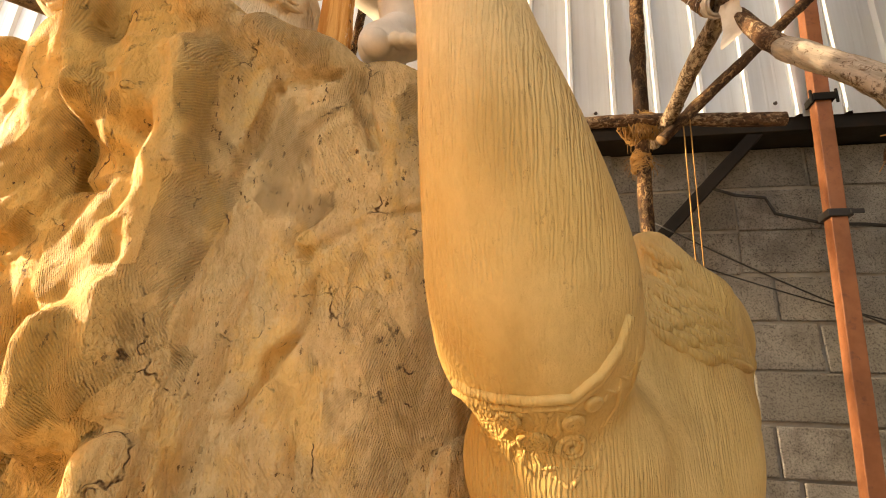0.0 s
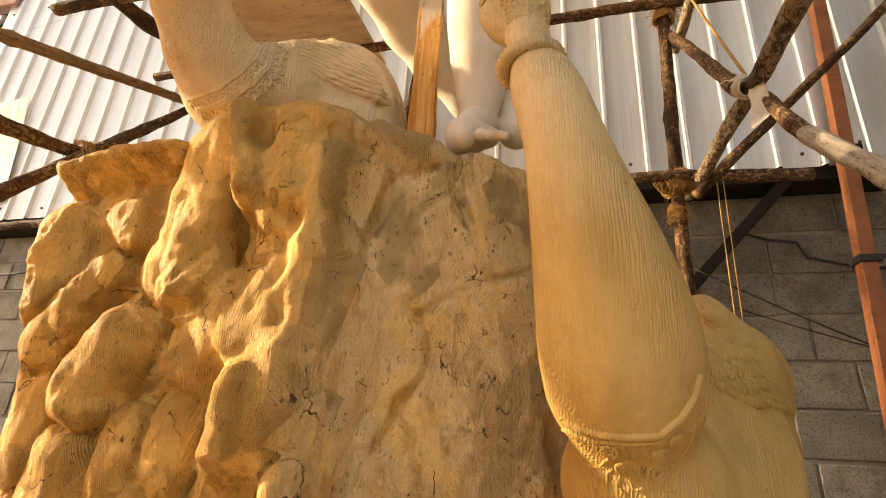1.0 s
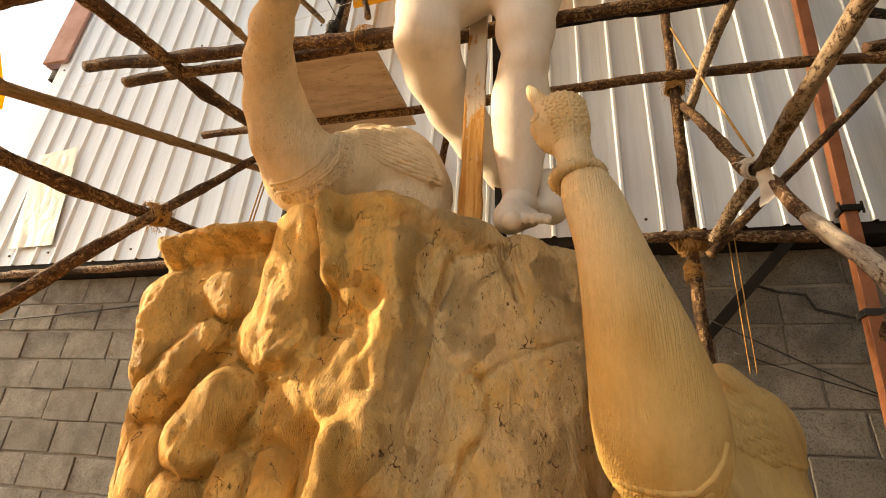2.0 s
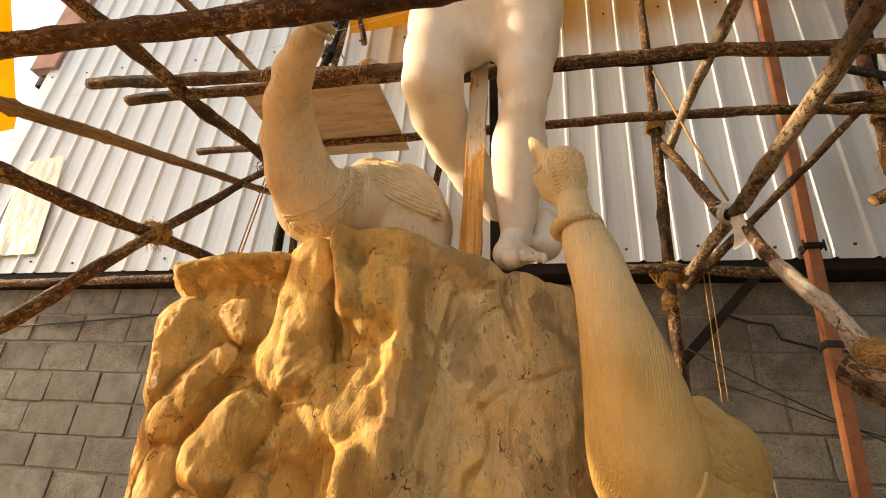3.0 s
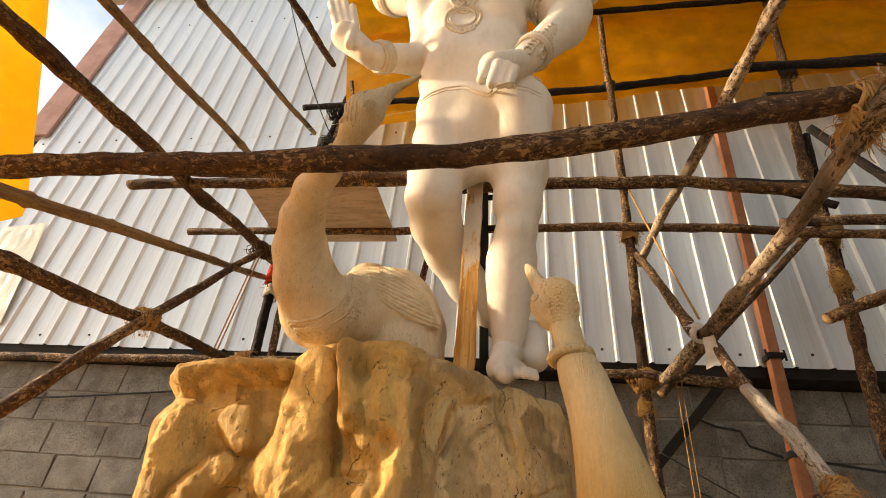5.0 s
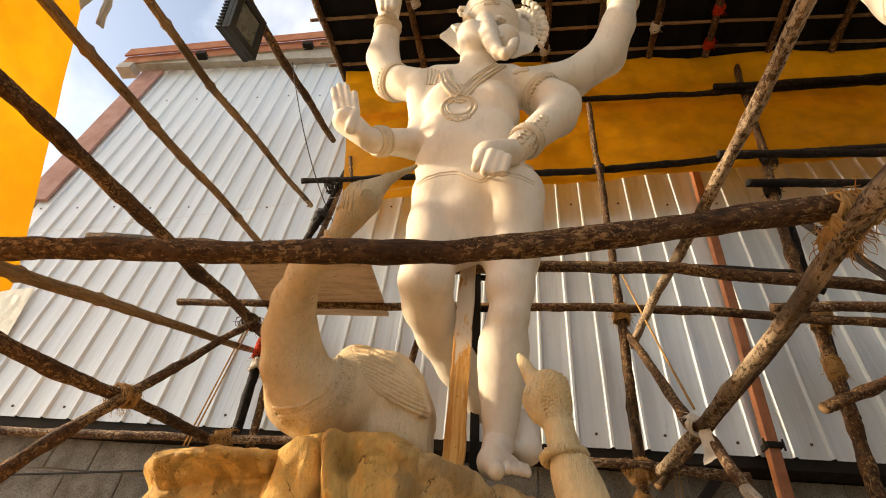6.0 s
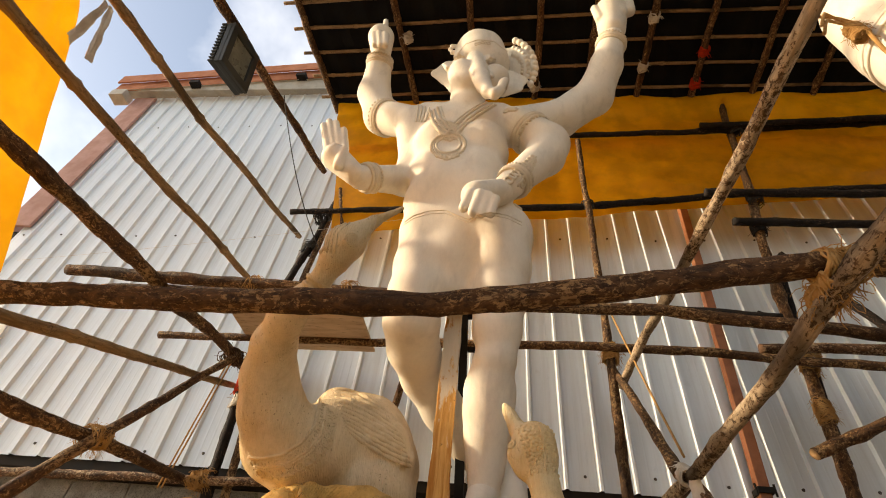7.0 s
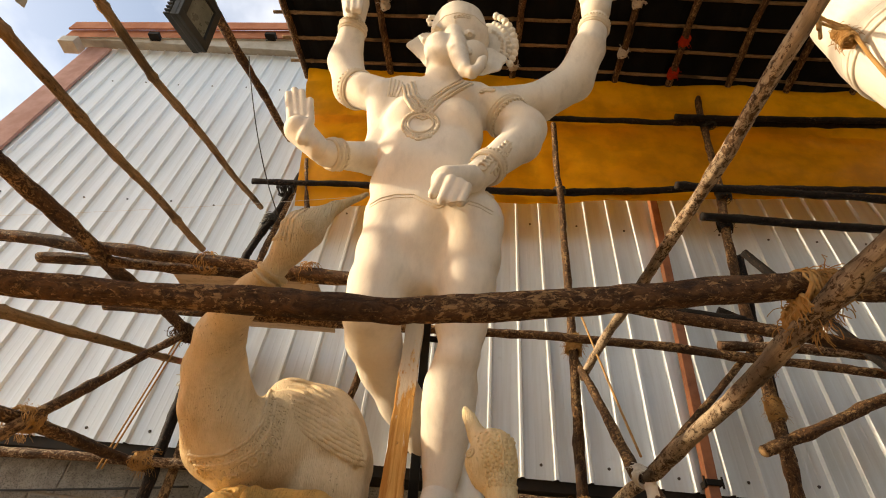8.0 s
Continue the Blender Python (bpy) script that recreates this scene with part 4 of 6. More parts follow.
    s.cone((0.685, 0.945, 4.578), 0.013, (0.687, 0.945, 4.573), 0.013, 0.004)
    s.cone((0.697, 0.945, 4.541), 0.013, (0.699, 0.945, 4.535), 0.013, 0.004)
    s.cone((0.706, 0.945, 4.497), 0.013, (0.708, 0.945, 4.492), 0.013, 0.004)
    s.cone((0.710, 0.945, 4.450), 0.013, (0.712, 0.945, 4.445), 0.013, 0.004)
    s.cone((0.709, 0.945, 4.403), 0.013, (0.711, 0.945, 4.398), 0.013, 0.004)
    s.cone((0.704, 0.945, 4.358), 0.012, (0.706, 0.945, 4.353), 0.012, 0.004)
    s.cone((0.695, 0.945, 4.318), 0.012, (0.697, 0.945, 4.314), 0.012, 0.004)
    s.cone((0.287, 0.930, 4.694), 0.017, (0.289, 0.930, 4.694), 0.016, 0.003)
    s.cone((0.279, 0.930, 4.649), 0.017, (0.281, 0.930, 4.649), 0.016, 0.003)
    s.cone((0.256, 0.930, 4.651), 0.017, (0.258, 0.930, 4.651), 0.016, 0.003)
    s.cone((0.241, 0.930, 4.699), 0.017, (0.243, 0.930, 4.698), 0.016, 0.003)
    s.cone((0.249, 0.930, 4.745), 0.017, (0.251, 0.930, 4.745), 0.016, 0.003)
    s.cone((0.272, 0.930, 4.742), 0.017, (0.274, 0.930, 4.742), 0.016, 0.003)
    s.cone((0.467, 0.860, 4.752), 0.019, (0.469, 0.860, 4.752), 0.019, 0.003)
    s.cone((0.446, 0.860, 4.727), 0.019, (0.447, 0.860, 4.727), 0.019, 0.003)
    s.cone((0.494, 0.860, 4.722), 0.019, (0.496, 0.860, 4.721), 0.019, 0.003)
    s.cone((0.469, 0.860, 4.679), 0.018, (0.471, 0.860, 4.678), 0.018, 0.003)
    head = s.skin()
    # the foot, finer
    s = Sculpt((0.44, 0.92, 1.74), (0.74, 1.30, 2.12), 0.0042)
    s.cone((0.548, 1.120, 1.929), 0.050, (0.533, 1.050, 1.845), 0.042, 0.02)
    s.cone((0.533, 1.050, 1.845), 0.042, (0.586, 1.060, 1.845), 0.026, 0.02)
    s.cone((0.530, 1.040, 1.834), 0.026, (0.545, 0.985, 1.799), 0.026, 0.006)
    s.cone((0.576, 1.050, 1.846), 0.014, (0.581, 0.985, 1.803), 0.013, 0.001)
    s.cone((0.596, 1.050, 1.843), 0.012, (0.601, 0.985, 1.800), 0.012, 0.001)
    s.cone((0.615, 1.050, 1.840), 0.012, (0.618, 0.985, 1.797), 0.011, 0.001)
    s.cone((0.632, 1.050, 1.837), 0.010, (0.634, 0.985, 1.794), 0.010, 0.001)
    s.cone((0.625, 1.200, 2.020), 0.059, (0.637, 1.170, 1.933), 0.049, 0.02)
    foot = s.skin()
    # the hands, finer
    s = Sculpt((-0.36, 0.68, 4.40), (-0.08, 1.00, 4.90), 0.0065)
    s.cone((-0.197, 0.870, 4.555), 0.066, (-0.219, 0.840, 4.709), 0.087, 0.02)
    s.cone((-0.183, 0.800, 4.697), 0.022, (-0.213, 0.800, 4.896), 0.017, 0.01)
    s.cone((-0.241, 0.790, 4.624), 0.029, (-0.208, 0.785, 4.467), 0.021, 0.008)
    s.cone((-0.206, 0.785, 4.625), 0.029, (-0.171, 0.780, 4.451), 0.021, 0.008)
    s.cone((-0.165, 0.785, 4.602), 0.029, (-0.138, 0.780, 4.447), 0.021, 0.008)
    raised = s.skin()
    s = Sculpt((-0.36, 0.68, 3.05), (0.04, 0.92, 3.64), 0.006)
    s.cone((-0.062, 0.830, 3.163), 0.051, (-0.169, 0.800, 3.256), 0.063, 0.02)
    s.cone((-0.216, 0.790, 3.313), 0.021, (-0.290, 0.790, 3.518), 0.017, 0.01)
    s.cone((-0.194, 0.790, 3.336), 0.021, (-0.270, 0.790, 3.555), 0.017, 0.01)
    s.cone((-0.166, 0.790, 3.335), 0.021, (-0.232, 0.790, 3.542), 0.017, 0.01)
    s.cone((-0.133, 0.790, 3.309), 0.021, (-0.176, 0.790, 3.475), 0.017, 0.01)
    s.cone((-0.123, 0.770, 3.144), 0.022, (-0.116, 0.760, 3.263), 0.018, 0.01)
    open_hand = s.skin()
    s = Sculpt((0.40, 0.66, 2.70), (0.70, 0.92, 3.10), 0.006)
    s.cone((0.583, 0.810, 3.008), 0.056, (0.494, 0.770, 2.932), 0.063, 0.02)
    s.cone((0.475, 0.730, 2.892), 0.026, (0.451, 0.730, 2.813), 0.019, 0.008)
    s.cone((0.513, 0.720, 2.878), 0.026, (0.487, 0.720, 2.777), 0.019, 0.008)
    s.cone((0.543, 0.720, 2.867), 0.024, (0.520, 0.720, 2.767), 0.017, 0.008)
    s.cone((0.569, 0.720, 2.850), 0.021, (0.553, 0.720, 2.767), 0.017, 0.008)
    fist = s.skin()
    s = Sculpt((1.12, 0.66, 4.58), (1.46, 1.00, 5.10), 0.008)
    s.cone((1.273, 0.840, 4.708), 0.086, (1.295, 0.820, 4.938), 0.104, 0.02)
    s.cone((1.204, 0.800, 4.780), 0.033, (1.185, 0.790, 4.932), 0.026, 0.01)
    s.cone((1.338, 0.780, 4.807), 0.036, (1.345, 0.770, 4.958), 0.030, 0.008)
    s.cone((1.398, 0.790, 4.868), 0.037, (1.414, 0.780, 5.021), 0.030, 0.008)
    s.cone((1.276, 0.780, 4.814), 0.033, (1.278, 0.770, 4.945), 0.030, 0.008)
    return joined(body, head, foot, raised, open_hand, fist, s.skin())


def joined(*skins):
    verts, faces, at = [], [], 0
    for v, f in skins:
        verts.append(v), faces.append(f + at)
        at += len(v)
    return np.concatenate(verts), np.concatenate(faces)


def touch(tree, x, z, lift=0.0, since=-0.4):
    """The place on a form's front at x and z, met straight from the plane y = since, or slantwise
    from a stand (point, y) through the plane at that y; a little out of it."""
    if isinstance(since, tuple):
        start, away = Vector(since[0]), Vector((x, since[1], z)) - Vector(since[0])
    else:
        start, away = Vector((x, since, z)), Vector((0, 1, 0))
    hit, nrm, _, _ = tree.ray_cast(start, away.normalized())
    return (hit + nrm * lift, nrm) if hit else (None, None)


def along(points, n):
    pts = [Vector((*p, 0)) for p in points]
    lengths = [(b - a).length for a, b in zip(pts, pts[1:])]
    total = sum(lengths)
    for i in range(n):
        s = total * i / max(1, n - 1)
        for a, b, d in zip(pts, pts[1:], lengths):
            if s <= d + 1e-6:
                p = a.lerp(b, s / d)
                yield p.x, p.y
                break
            s -= d


def pearls(bm, tree, points, n, r, since=-0.4):
    for x, z in along(points, n):
        p, nrm = touch(tree, x, z, r * 0.2, since)
        if p:
            ball(bm, p, (r, r, r))


def cordage(bm, tree, points, n, r, since=-0.4):
    line = [touch(tree, x, z, r * 0.1, since)[0] for x, z in along(points, n)]
    line = [p for p in line if p]
    if len(line) > 2:
        tube(bm, line, [r] * len(line), 7)


STAND_LOW, STAND_NEAR = (0.59, -0.49, 1.33), (0.833, 0.282, 1.184)


def quill(bm, tree, way, r, since):
    """A feather laid on a form: thin at its root, proud and blunt at its tip."""
    line = [touch(tree, x, z, r * (0.25 * i / 9 - 0.35), since)[0] for i, (x, z) in enumerate(along(way, 10))]
    line = [p for p in line if p]
    if len(line) > 5 and all((p - q).length < 0.05 for p, q in zip(line, line[1:])):
        n = len(line) - 1
        tube(bm, line, [r * min(0.5 + 0.6 * i / n, 3.2 * (1.04 - i / n)) for i in range(n + 1)], 7)


def medallion(bm, tree, x, z, radius, thick, since=-0.4):
    p, nrm = touch(tree, x, z, thick * 0.3, since)
    if p:
        ring(bm, p, nrm, radius, thick, steps=20)


def figure_trim(bm, tree):
    """Necklace, pendant, bands, bangles, eyes and the line of the waist cloth."""
    bands = (
        ((-0.199, 0.915, 4.468), (0.02, -0.12, 0.22), 0.077),
        ((-0.095, 1.046, 4.026), (-0.235, 0.08, 0.215), 0.105),
        ((-0.017, 0.872, 3.195), (0.16, 0.15, 0.18), 0.062),
        ((0.645, 0.844, 3.126), (0.193, 0.12, 0.41), 0.068),
        ((0.735, 0.960, 3.692), (0.138, 0.0, -0.17), 0.108),
        ((1.247, 0.872, 4.540), (0.055, -0.06, 0.218), 0.083),
    )
    for c, w, r in bands:
        w = Vector(w).normalized()
        for k in (-1, 0, 1):
            ring(bm, Vector(c) + w * 0.018 * k, w, r, 0.008 if k else 0.012)
        ring(bm, Vector(c) + w * 0.032, w, r + 0.003, 0.008, beads=30)
    chest = (STAND_LOW, 0.86)
    left = ((0.228, 3.775), (0.256, 3.663), (0.298, 3.579), (0.329, 3.546))
    right = ((0.535, 3.828), (0.449, 3.726), (0.395, 3.639), (0.349, 3.545))
    for strand, way in ((left, 1), (right, -1)):
        cordage(bm, tree, strand, 26, 0.008, chest)
        pearls(bm, tree, [(x + 0.020 * way, z + 0.02) for x, z in strand], 26, 0.008, chest)
        cordage(bm, tree, [(x + 0.034 * way, z + 0.035) for x, z in strand], 24, 0.005, chest)
        pearls(bm, tree, [(x - 0.016 * way, z - 0.018) for x, z in strand], 24, 0.010, chest)
    for row in range(5):
        for k in range(7 - row):
            x = 0.338 + (k - (6 - row) / 2) * (0.027 - 0.002 * row)
            medallion(bm, tree, x, 3.635 - 0.036 * row + 0.012 * abs(k - (6 - row) / 2), 0.011, 0.005, chest)
    for r, t in ((0.058, 0.007), (0.070, 0.005)):
        loop = [(0.334 + r * math.sin(a), 3.443 + r * 1.22 * math.cos(a)) for a in (2 * math.pi * i / 24 for i in range(25))]
        cordage(bm, tree, loop, 60, t, chest)
    pearls(bm, tree, [(0.334 + 0.082 * math.sin(a), 3.438 + 0.104 * math.cos(a)) for a in (2 * math.pi * i / 24 for i in range(25))], 36, 0.010, chest)
    for k in range(5):
        medallion(bm, tree, 0.338 + 0.020 * (k - 2), 3.325 + 0.012 * abs(k - 2), 0.012, 0.007, chest)
    # the folded scarf end on the shoulder
    for k in range(4):
        cordage(bm, tree, ((0.118 + 0.022 * k, 3.94 - 0.012 * k), (0.124 + 0.020 * k, 3.84), (0.130 + 0.016 * k, 3.76)), 12, 0.006, (STAND_LOW, 0.92))
    # flame scrolls on the forearm, a brooch on the shoulder, beads along the armlets
    for k in range(9):
        u = k / 8
        x, z = 0.640 + 0.088 * u, 3.02 + 0.225 * u
        for side in (-1, 1):
            medallion(bm, tree, x + 0.016 * side * (1.2 - u), z - 0.012 * side, 0.017 - 0.007 * u, 0.0055)
    cordage(bm, tree, ((0.655, 3.03), (0.70, 3.14), (0.742, 3.27)), 14, 0.005)
    for k in range(7):
        medallion(bm, tree, 0.585 + 0.012 * k, 3.775 - 0.006 * abs(k - 3), 0.012, 0.006, 0.737)
    waist = ((0.212, 2.831), (0.246, 2.872), (0.300, 2.900), (0.369, 2.907), (0.412, 2.878), (0.467, 2.850), (0.501, 2.884), (0.550, 2.897), (0.617, 2.876), (0.671, 2.835))
    cordage(bm, tree, waist, 60, 0.003, (STAND_LOW, 0.82))
    cordage(bm, tree, [(x, z - 0.018) for x, z in waist], 60, 0.002, (STAND_LOW, 0.82))
    # eyes, brow band and crown rows
    face = (STAND_LOW, 0.80)
    for x, z in ((0.332, 4.290), (0.519, 4.236)):
        medallion(bm, tree, x, z, 0.012, 0.0035, face)
        cordage(bm, tree, [(x - 0.03, z - 0.015), (x, z + 0.022), (x + 0.03, z - 0.005)], 9, 0.0035, face)
    brow = ((0.314, 4.367), (0.354, 4.511), (0.430, 4.572), (0.530, 4.536), (0.618, 4.371))
    cordage(bm, tree, [(x, z + 0.05) for x, z in brow], 30, 0.003, (STAND_LOW, 0.84))
    for k in range(5):
        medallion(bm, tree, 0.42 + 0.02 * k, 4.555 + 0.01 * (2 - abs(k - 2)), 0.009, 0.003, (STAND_LOW, 0.84))


verts, faces = figure_forms()
tagged(from_skin("standing_statue", verts, faces, PLASTER, figure_trim, None, ORNAMENT), "cream plaster statue with four arms standing on the rock", "statue")


# ---------------------------------------------------------------- the two birds
def tall_bird_forms():
    s = Sculpt((-0.36, 0.36, 1.70), (0.42, 1.55, 2.62), 0.0095)
    s.cone((0.162, 0.470, 2.344), 0.055, (0.135, 0.490, 2.301), 0.040, 0.03)
    s.cone((0.135, 0.490, 2.301), 0.038, (0.101, 0.520, 2.249), 0.028, 0.02)
    s.cone((0.101, 0.520, 2.249), 0.028, (0.045, 0.570, 2.219), 0.037, 0.02)
    s.cone((0.045, 0.570, 2.219), 0.037, (-0.014, 0.630, 2.204), 0.049, 0.03)
    s.cone((-0.014, 0.630, 2.204), 0.049, (-0.069, 0.720, 2.172), 0.062, 0.03)
    s.cone((-0.069, 0.720, 2.172), 0.062, (-0.095, 0.810, 2.122), 0.080, 0.03)
    s.cone((-0.095, 0.810, 2.122), 0.080, (-0.088, 0.890, 2.054), 0.096, 0.03)
    s.cone((-0.088, 0.890, 2.054), 0.096, (-0.051, 0.940, 1.991), 0.105, 0.03)
    s.cone((-0.051, 0.940, 1.991), 0.105, (0.003, 0.980, 1.952), 0.111, 0.03)
    s.cone((0.185, 0.465, 2.378), 0.038, (0.221, 0.480, 2.451), 0.017, 0.015)
    s.cone((0.221, 0.480, 2.451), 0.017, (0.292, 0.500, 2.535), 0.008, 0.015)
    s.cone((0.058, 1.080, 2.043), 0.143, (0.134, 1.180, 2.072), 0.173, 0.05)
    s.cone((0.031, 1.160, 2.186), 0.094, (0.130, 1.200, 2.160), 0.118, 0.04)
    s.cone((0.230, 1.150, 1.994), 0.111, (0.209, 1.150, 1.924), 0.139, 0.05)
    s.cone((-0.084, 0.990, 1.976), 0.092, (0.004, 1.040, 1.986), 0.120, 0.05)
    # the folded wing, a layer of its own
    s.cone((0.024, 1.100, 2.202), 0.050, (0.146, 1.080, 2.139), 0.067, 0.012, 0.6)
    s.cone((0.146, 1.080, 2.139), 0.067, (0.245, 1.080, 2.065), 0.057, 0.012, 0.6)
    s.cone((0.245, 1.080, 2.065), 0.057, (0.310, 1.090, 2.014), 0.024, 0.012, 0.6)
    s.cone((0.095, 1.040, 2.110), 0.040, (0.204, 1.030, 2.040), 0.048, 0.012, 0.6)
    s.cone((0.204, 1.030, 2.040), 0.048, (0.301, 1.050, 1.991), 0.020, 0.012, 0.6)
    return s.skin()


def tall_bird_trim(bm, tree):
    ring(bm, (0.098, 0.53, 2.248), (0.55, -0.45, 0.70), 0.036, 0.0075, twist=18)
    ring(bm, (0.086, 0.54, 2.234), (0.55, -0.45, 0.70), 0.037, 0.0055)
    # the band round the breast: cords, pearls and scrolls between them
    band = ((0.044, 2.097), (0.052, 2.013), (0.029, 1.962), (-0.020, 1.923), (-0.080, 1.910), (-0.113, 1.912))
    stand = (STAND_LOW, 0.9)
    lower = [(x + 0.026, z - 0.022) for x, z in band]
    for line, r in ((band, 0.0055), ([(x + 0.007, z - 0.006) for x, z in band], 0.0035), (lower, 0.0055)):
        cordage(bm, tree, line, 50, r, stand)
    pearls(bm, tree, [(x + 0.033, z - 0.028) for x, z in band], 46, 0.0055, stand)
    for k, (x, z) in enumerate(along(band, 30)):
        medallion(bm, tree, x + 0.016 + 0.003 * (k % 2), z - 0.014 - 0.003 * (k % 2), 0.0080, 0.0032, stand)
    for k, (x, z) in enumerate(along(band, 14)):
        medallion(bm, tree, x + 0.048, z - 0.042, 0.011, 0.003, stand)
        medallion(bm, tree, x + 0.060, z - 0.052, 0.006, 0.003, stand)
    for r in (0.007, 0.013, 0.018):
        medallion(bm, tree, 0.191, 2.322, r, 0.0024)
    cordage(bm, tree, ((0.215, 2.352), (0.24, 2.37), (0.27, 2.395)), 8, 0.003)
    for k in range(5):
        cordage(bm, tree, ((0.118 + 0.014 * k, 2.40 - 0.004 * k), (0.106 + 0.012 * k, 2.35 - 0.004 * k), (0.100 + 0.012 * k, 2.30 - 0.004 * k)), 8, 0.0032)
    # long overlapping feathers along the folded wing
    wing = (STAND_LOW, 1.0)
    for j in range(11):
        u = j / 10
        a = Vector((0.040 + 0.080 * u, 2.194 - 0.136 * u, 0))
        b = Vector((0.160 + 0.064 * u, 2.198 - 0.216 * u, 0))
        c = Vector((0.276 + 0.068 * u, 2.090 - 0.139 * u, 0))
        at = lambda v: a.lerp(b, v).lerp(b.lerp(c, v), v)
        for k in range(4):
            v0 = max(0.0, (k - 0.45 * (j % 2)) / 4)
            v1 = min(1.0, v0 + 0.36)
            line = [at(v0 + (v1 - v0) * i / 3) for i in range(4)]
            quill(bm, tree, [(p.x, p.y) for p in line], 0.0115 - 0.002 * u, wing)
    for i in range(26):
        u, v = (i * 0.618) % 1.0, (i * 0.381) % 1.0
        pearls(bm, tree, ((0.105 + 0.02 * u, 2.30 + 0.10 * v), (0.106 + 0.02 * u, 2.302 + 0.10 * v)), 1, 0.006)


verts, faces = tall_bird_forms()
tagged(from_skin("bird_statue", verts, faces, SWAN_PALE, tall_bird_trim), "tan plaster long-necked bird resting behind the rock", "bird statue", group="bird statues")


def low_bird_forms():
    s = Sculpt((0.50, 0.55, 0.55), (1.36, 1.70, 2.12), 0.0095)
    s.cone((0.682, 0.775, 1.937), 0.057, (0.690, 0.770, 1.906), 0.052, 0.02)
    s.cone((0.647, 0.765, 1.903), 0.034, (0.659, 0.765, 1.873), 0.031, 0.02)
    s.cone((0.642, 0.790, 1.982), 0.026, (0.622, 0.800, 2.029), 0.016, 0.012)
    s.cone((0.622, 0.800, 2.029), 0.016, (0.610, 0.805, 2.052), 0.013, 0.012)
    s.cone((0.692, 0.770, 1.879), 0.044, (0.702, 0.750, 1.825), 0.034, 0.015)
    s.cone((0.702, 0.750, 1.825), 0.034, (0.708, 0.735, 1.779), 0.034, 0.015)
    s.cone((0.708, 0.735, 1.779), 0.034, (0.722, 0.735, 1.725), 0.039, 0.02)
    s.cone((0.722, 0.735, 1.725), 0.039, (0.729, 0.732, 1.705), 0.041, 0.03)
    s.cone((0.729, 0.732, 1.705), 0.041, (0.736, 0.731, 1.682), 0.044, 0.03)
    s.cone((0.736, 0.731, 1.682), 0.044, (0.744, 0.730, 1.652), 0.047, 0.03)
    s.cone((0.744, 0.730, 1.652), 0.047, (0.754, 0.731, 1.610), 0.051, 0.03)
    s.cone((0.754, 0.731, 1.610), 0.051, (0.765, 0.735, 1.558), 0.058, 0.03)
    s.cone((0.765, 0.735, 1.558), 0.058, (0.777, 0.741, 1.503), 0.067, 0.03)
    s.cone((0.777, 0.741, 1.503), 0.067, (0.789, 0.753, 1.452), 0.077, 0.03)
    s.cone((0.789, 0.753, 1.452), 0.077, (0.800, 0.768, 1.402), 0.086, 0.03)
    s.cone((0.800, 0.768, 1.402), 0.086, (0.810, 0.787, 1.356), 0.094, 0.03)
    s.cone((0.810, 0.787, 1.356), 0.094, (0.817, 0.808, 1.312), 0.101, 0.03)
    s.cone((0.817, 0.808, 1.312), 0.101, (0.822, 0.830, 1.270), 0.106, 0.03)
    s.cone((0.851, 0.950, 1.140), 0.121, (0.922, 1.100, 1.126), 0.177, 0.05)
    s.cone((0.935, 1.120, 1.254), 0.160, (1.056, 1.300, 1.334), 0.137, 0.05)
    s.cone((0.959, 1.150, 1.173), 0.164, (1.100, 1.350, 1.206), 0.105, 0.05)
    # the folded wing, a layer of its own
    s.cone((0.990, 1.080, 1.427), 0.042, (1.061, 1.120, 1.356), 0.054, 0.015, 0.7)
    s.cone((1.061, 1.120, 1.356), 0.054, (1.131, 1.160, 1.276), 0.017, 0.015, 0.7)
    s.cone((0.90, 1.05, 0.95), 0.20, (1.0, 1.2, 0.72), 0.14, 0.05)
    return s.skin()


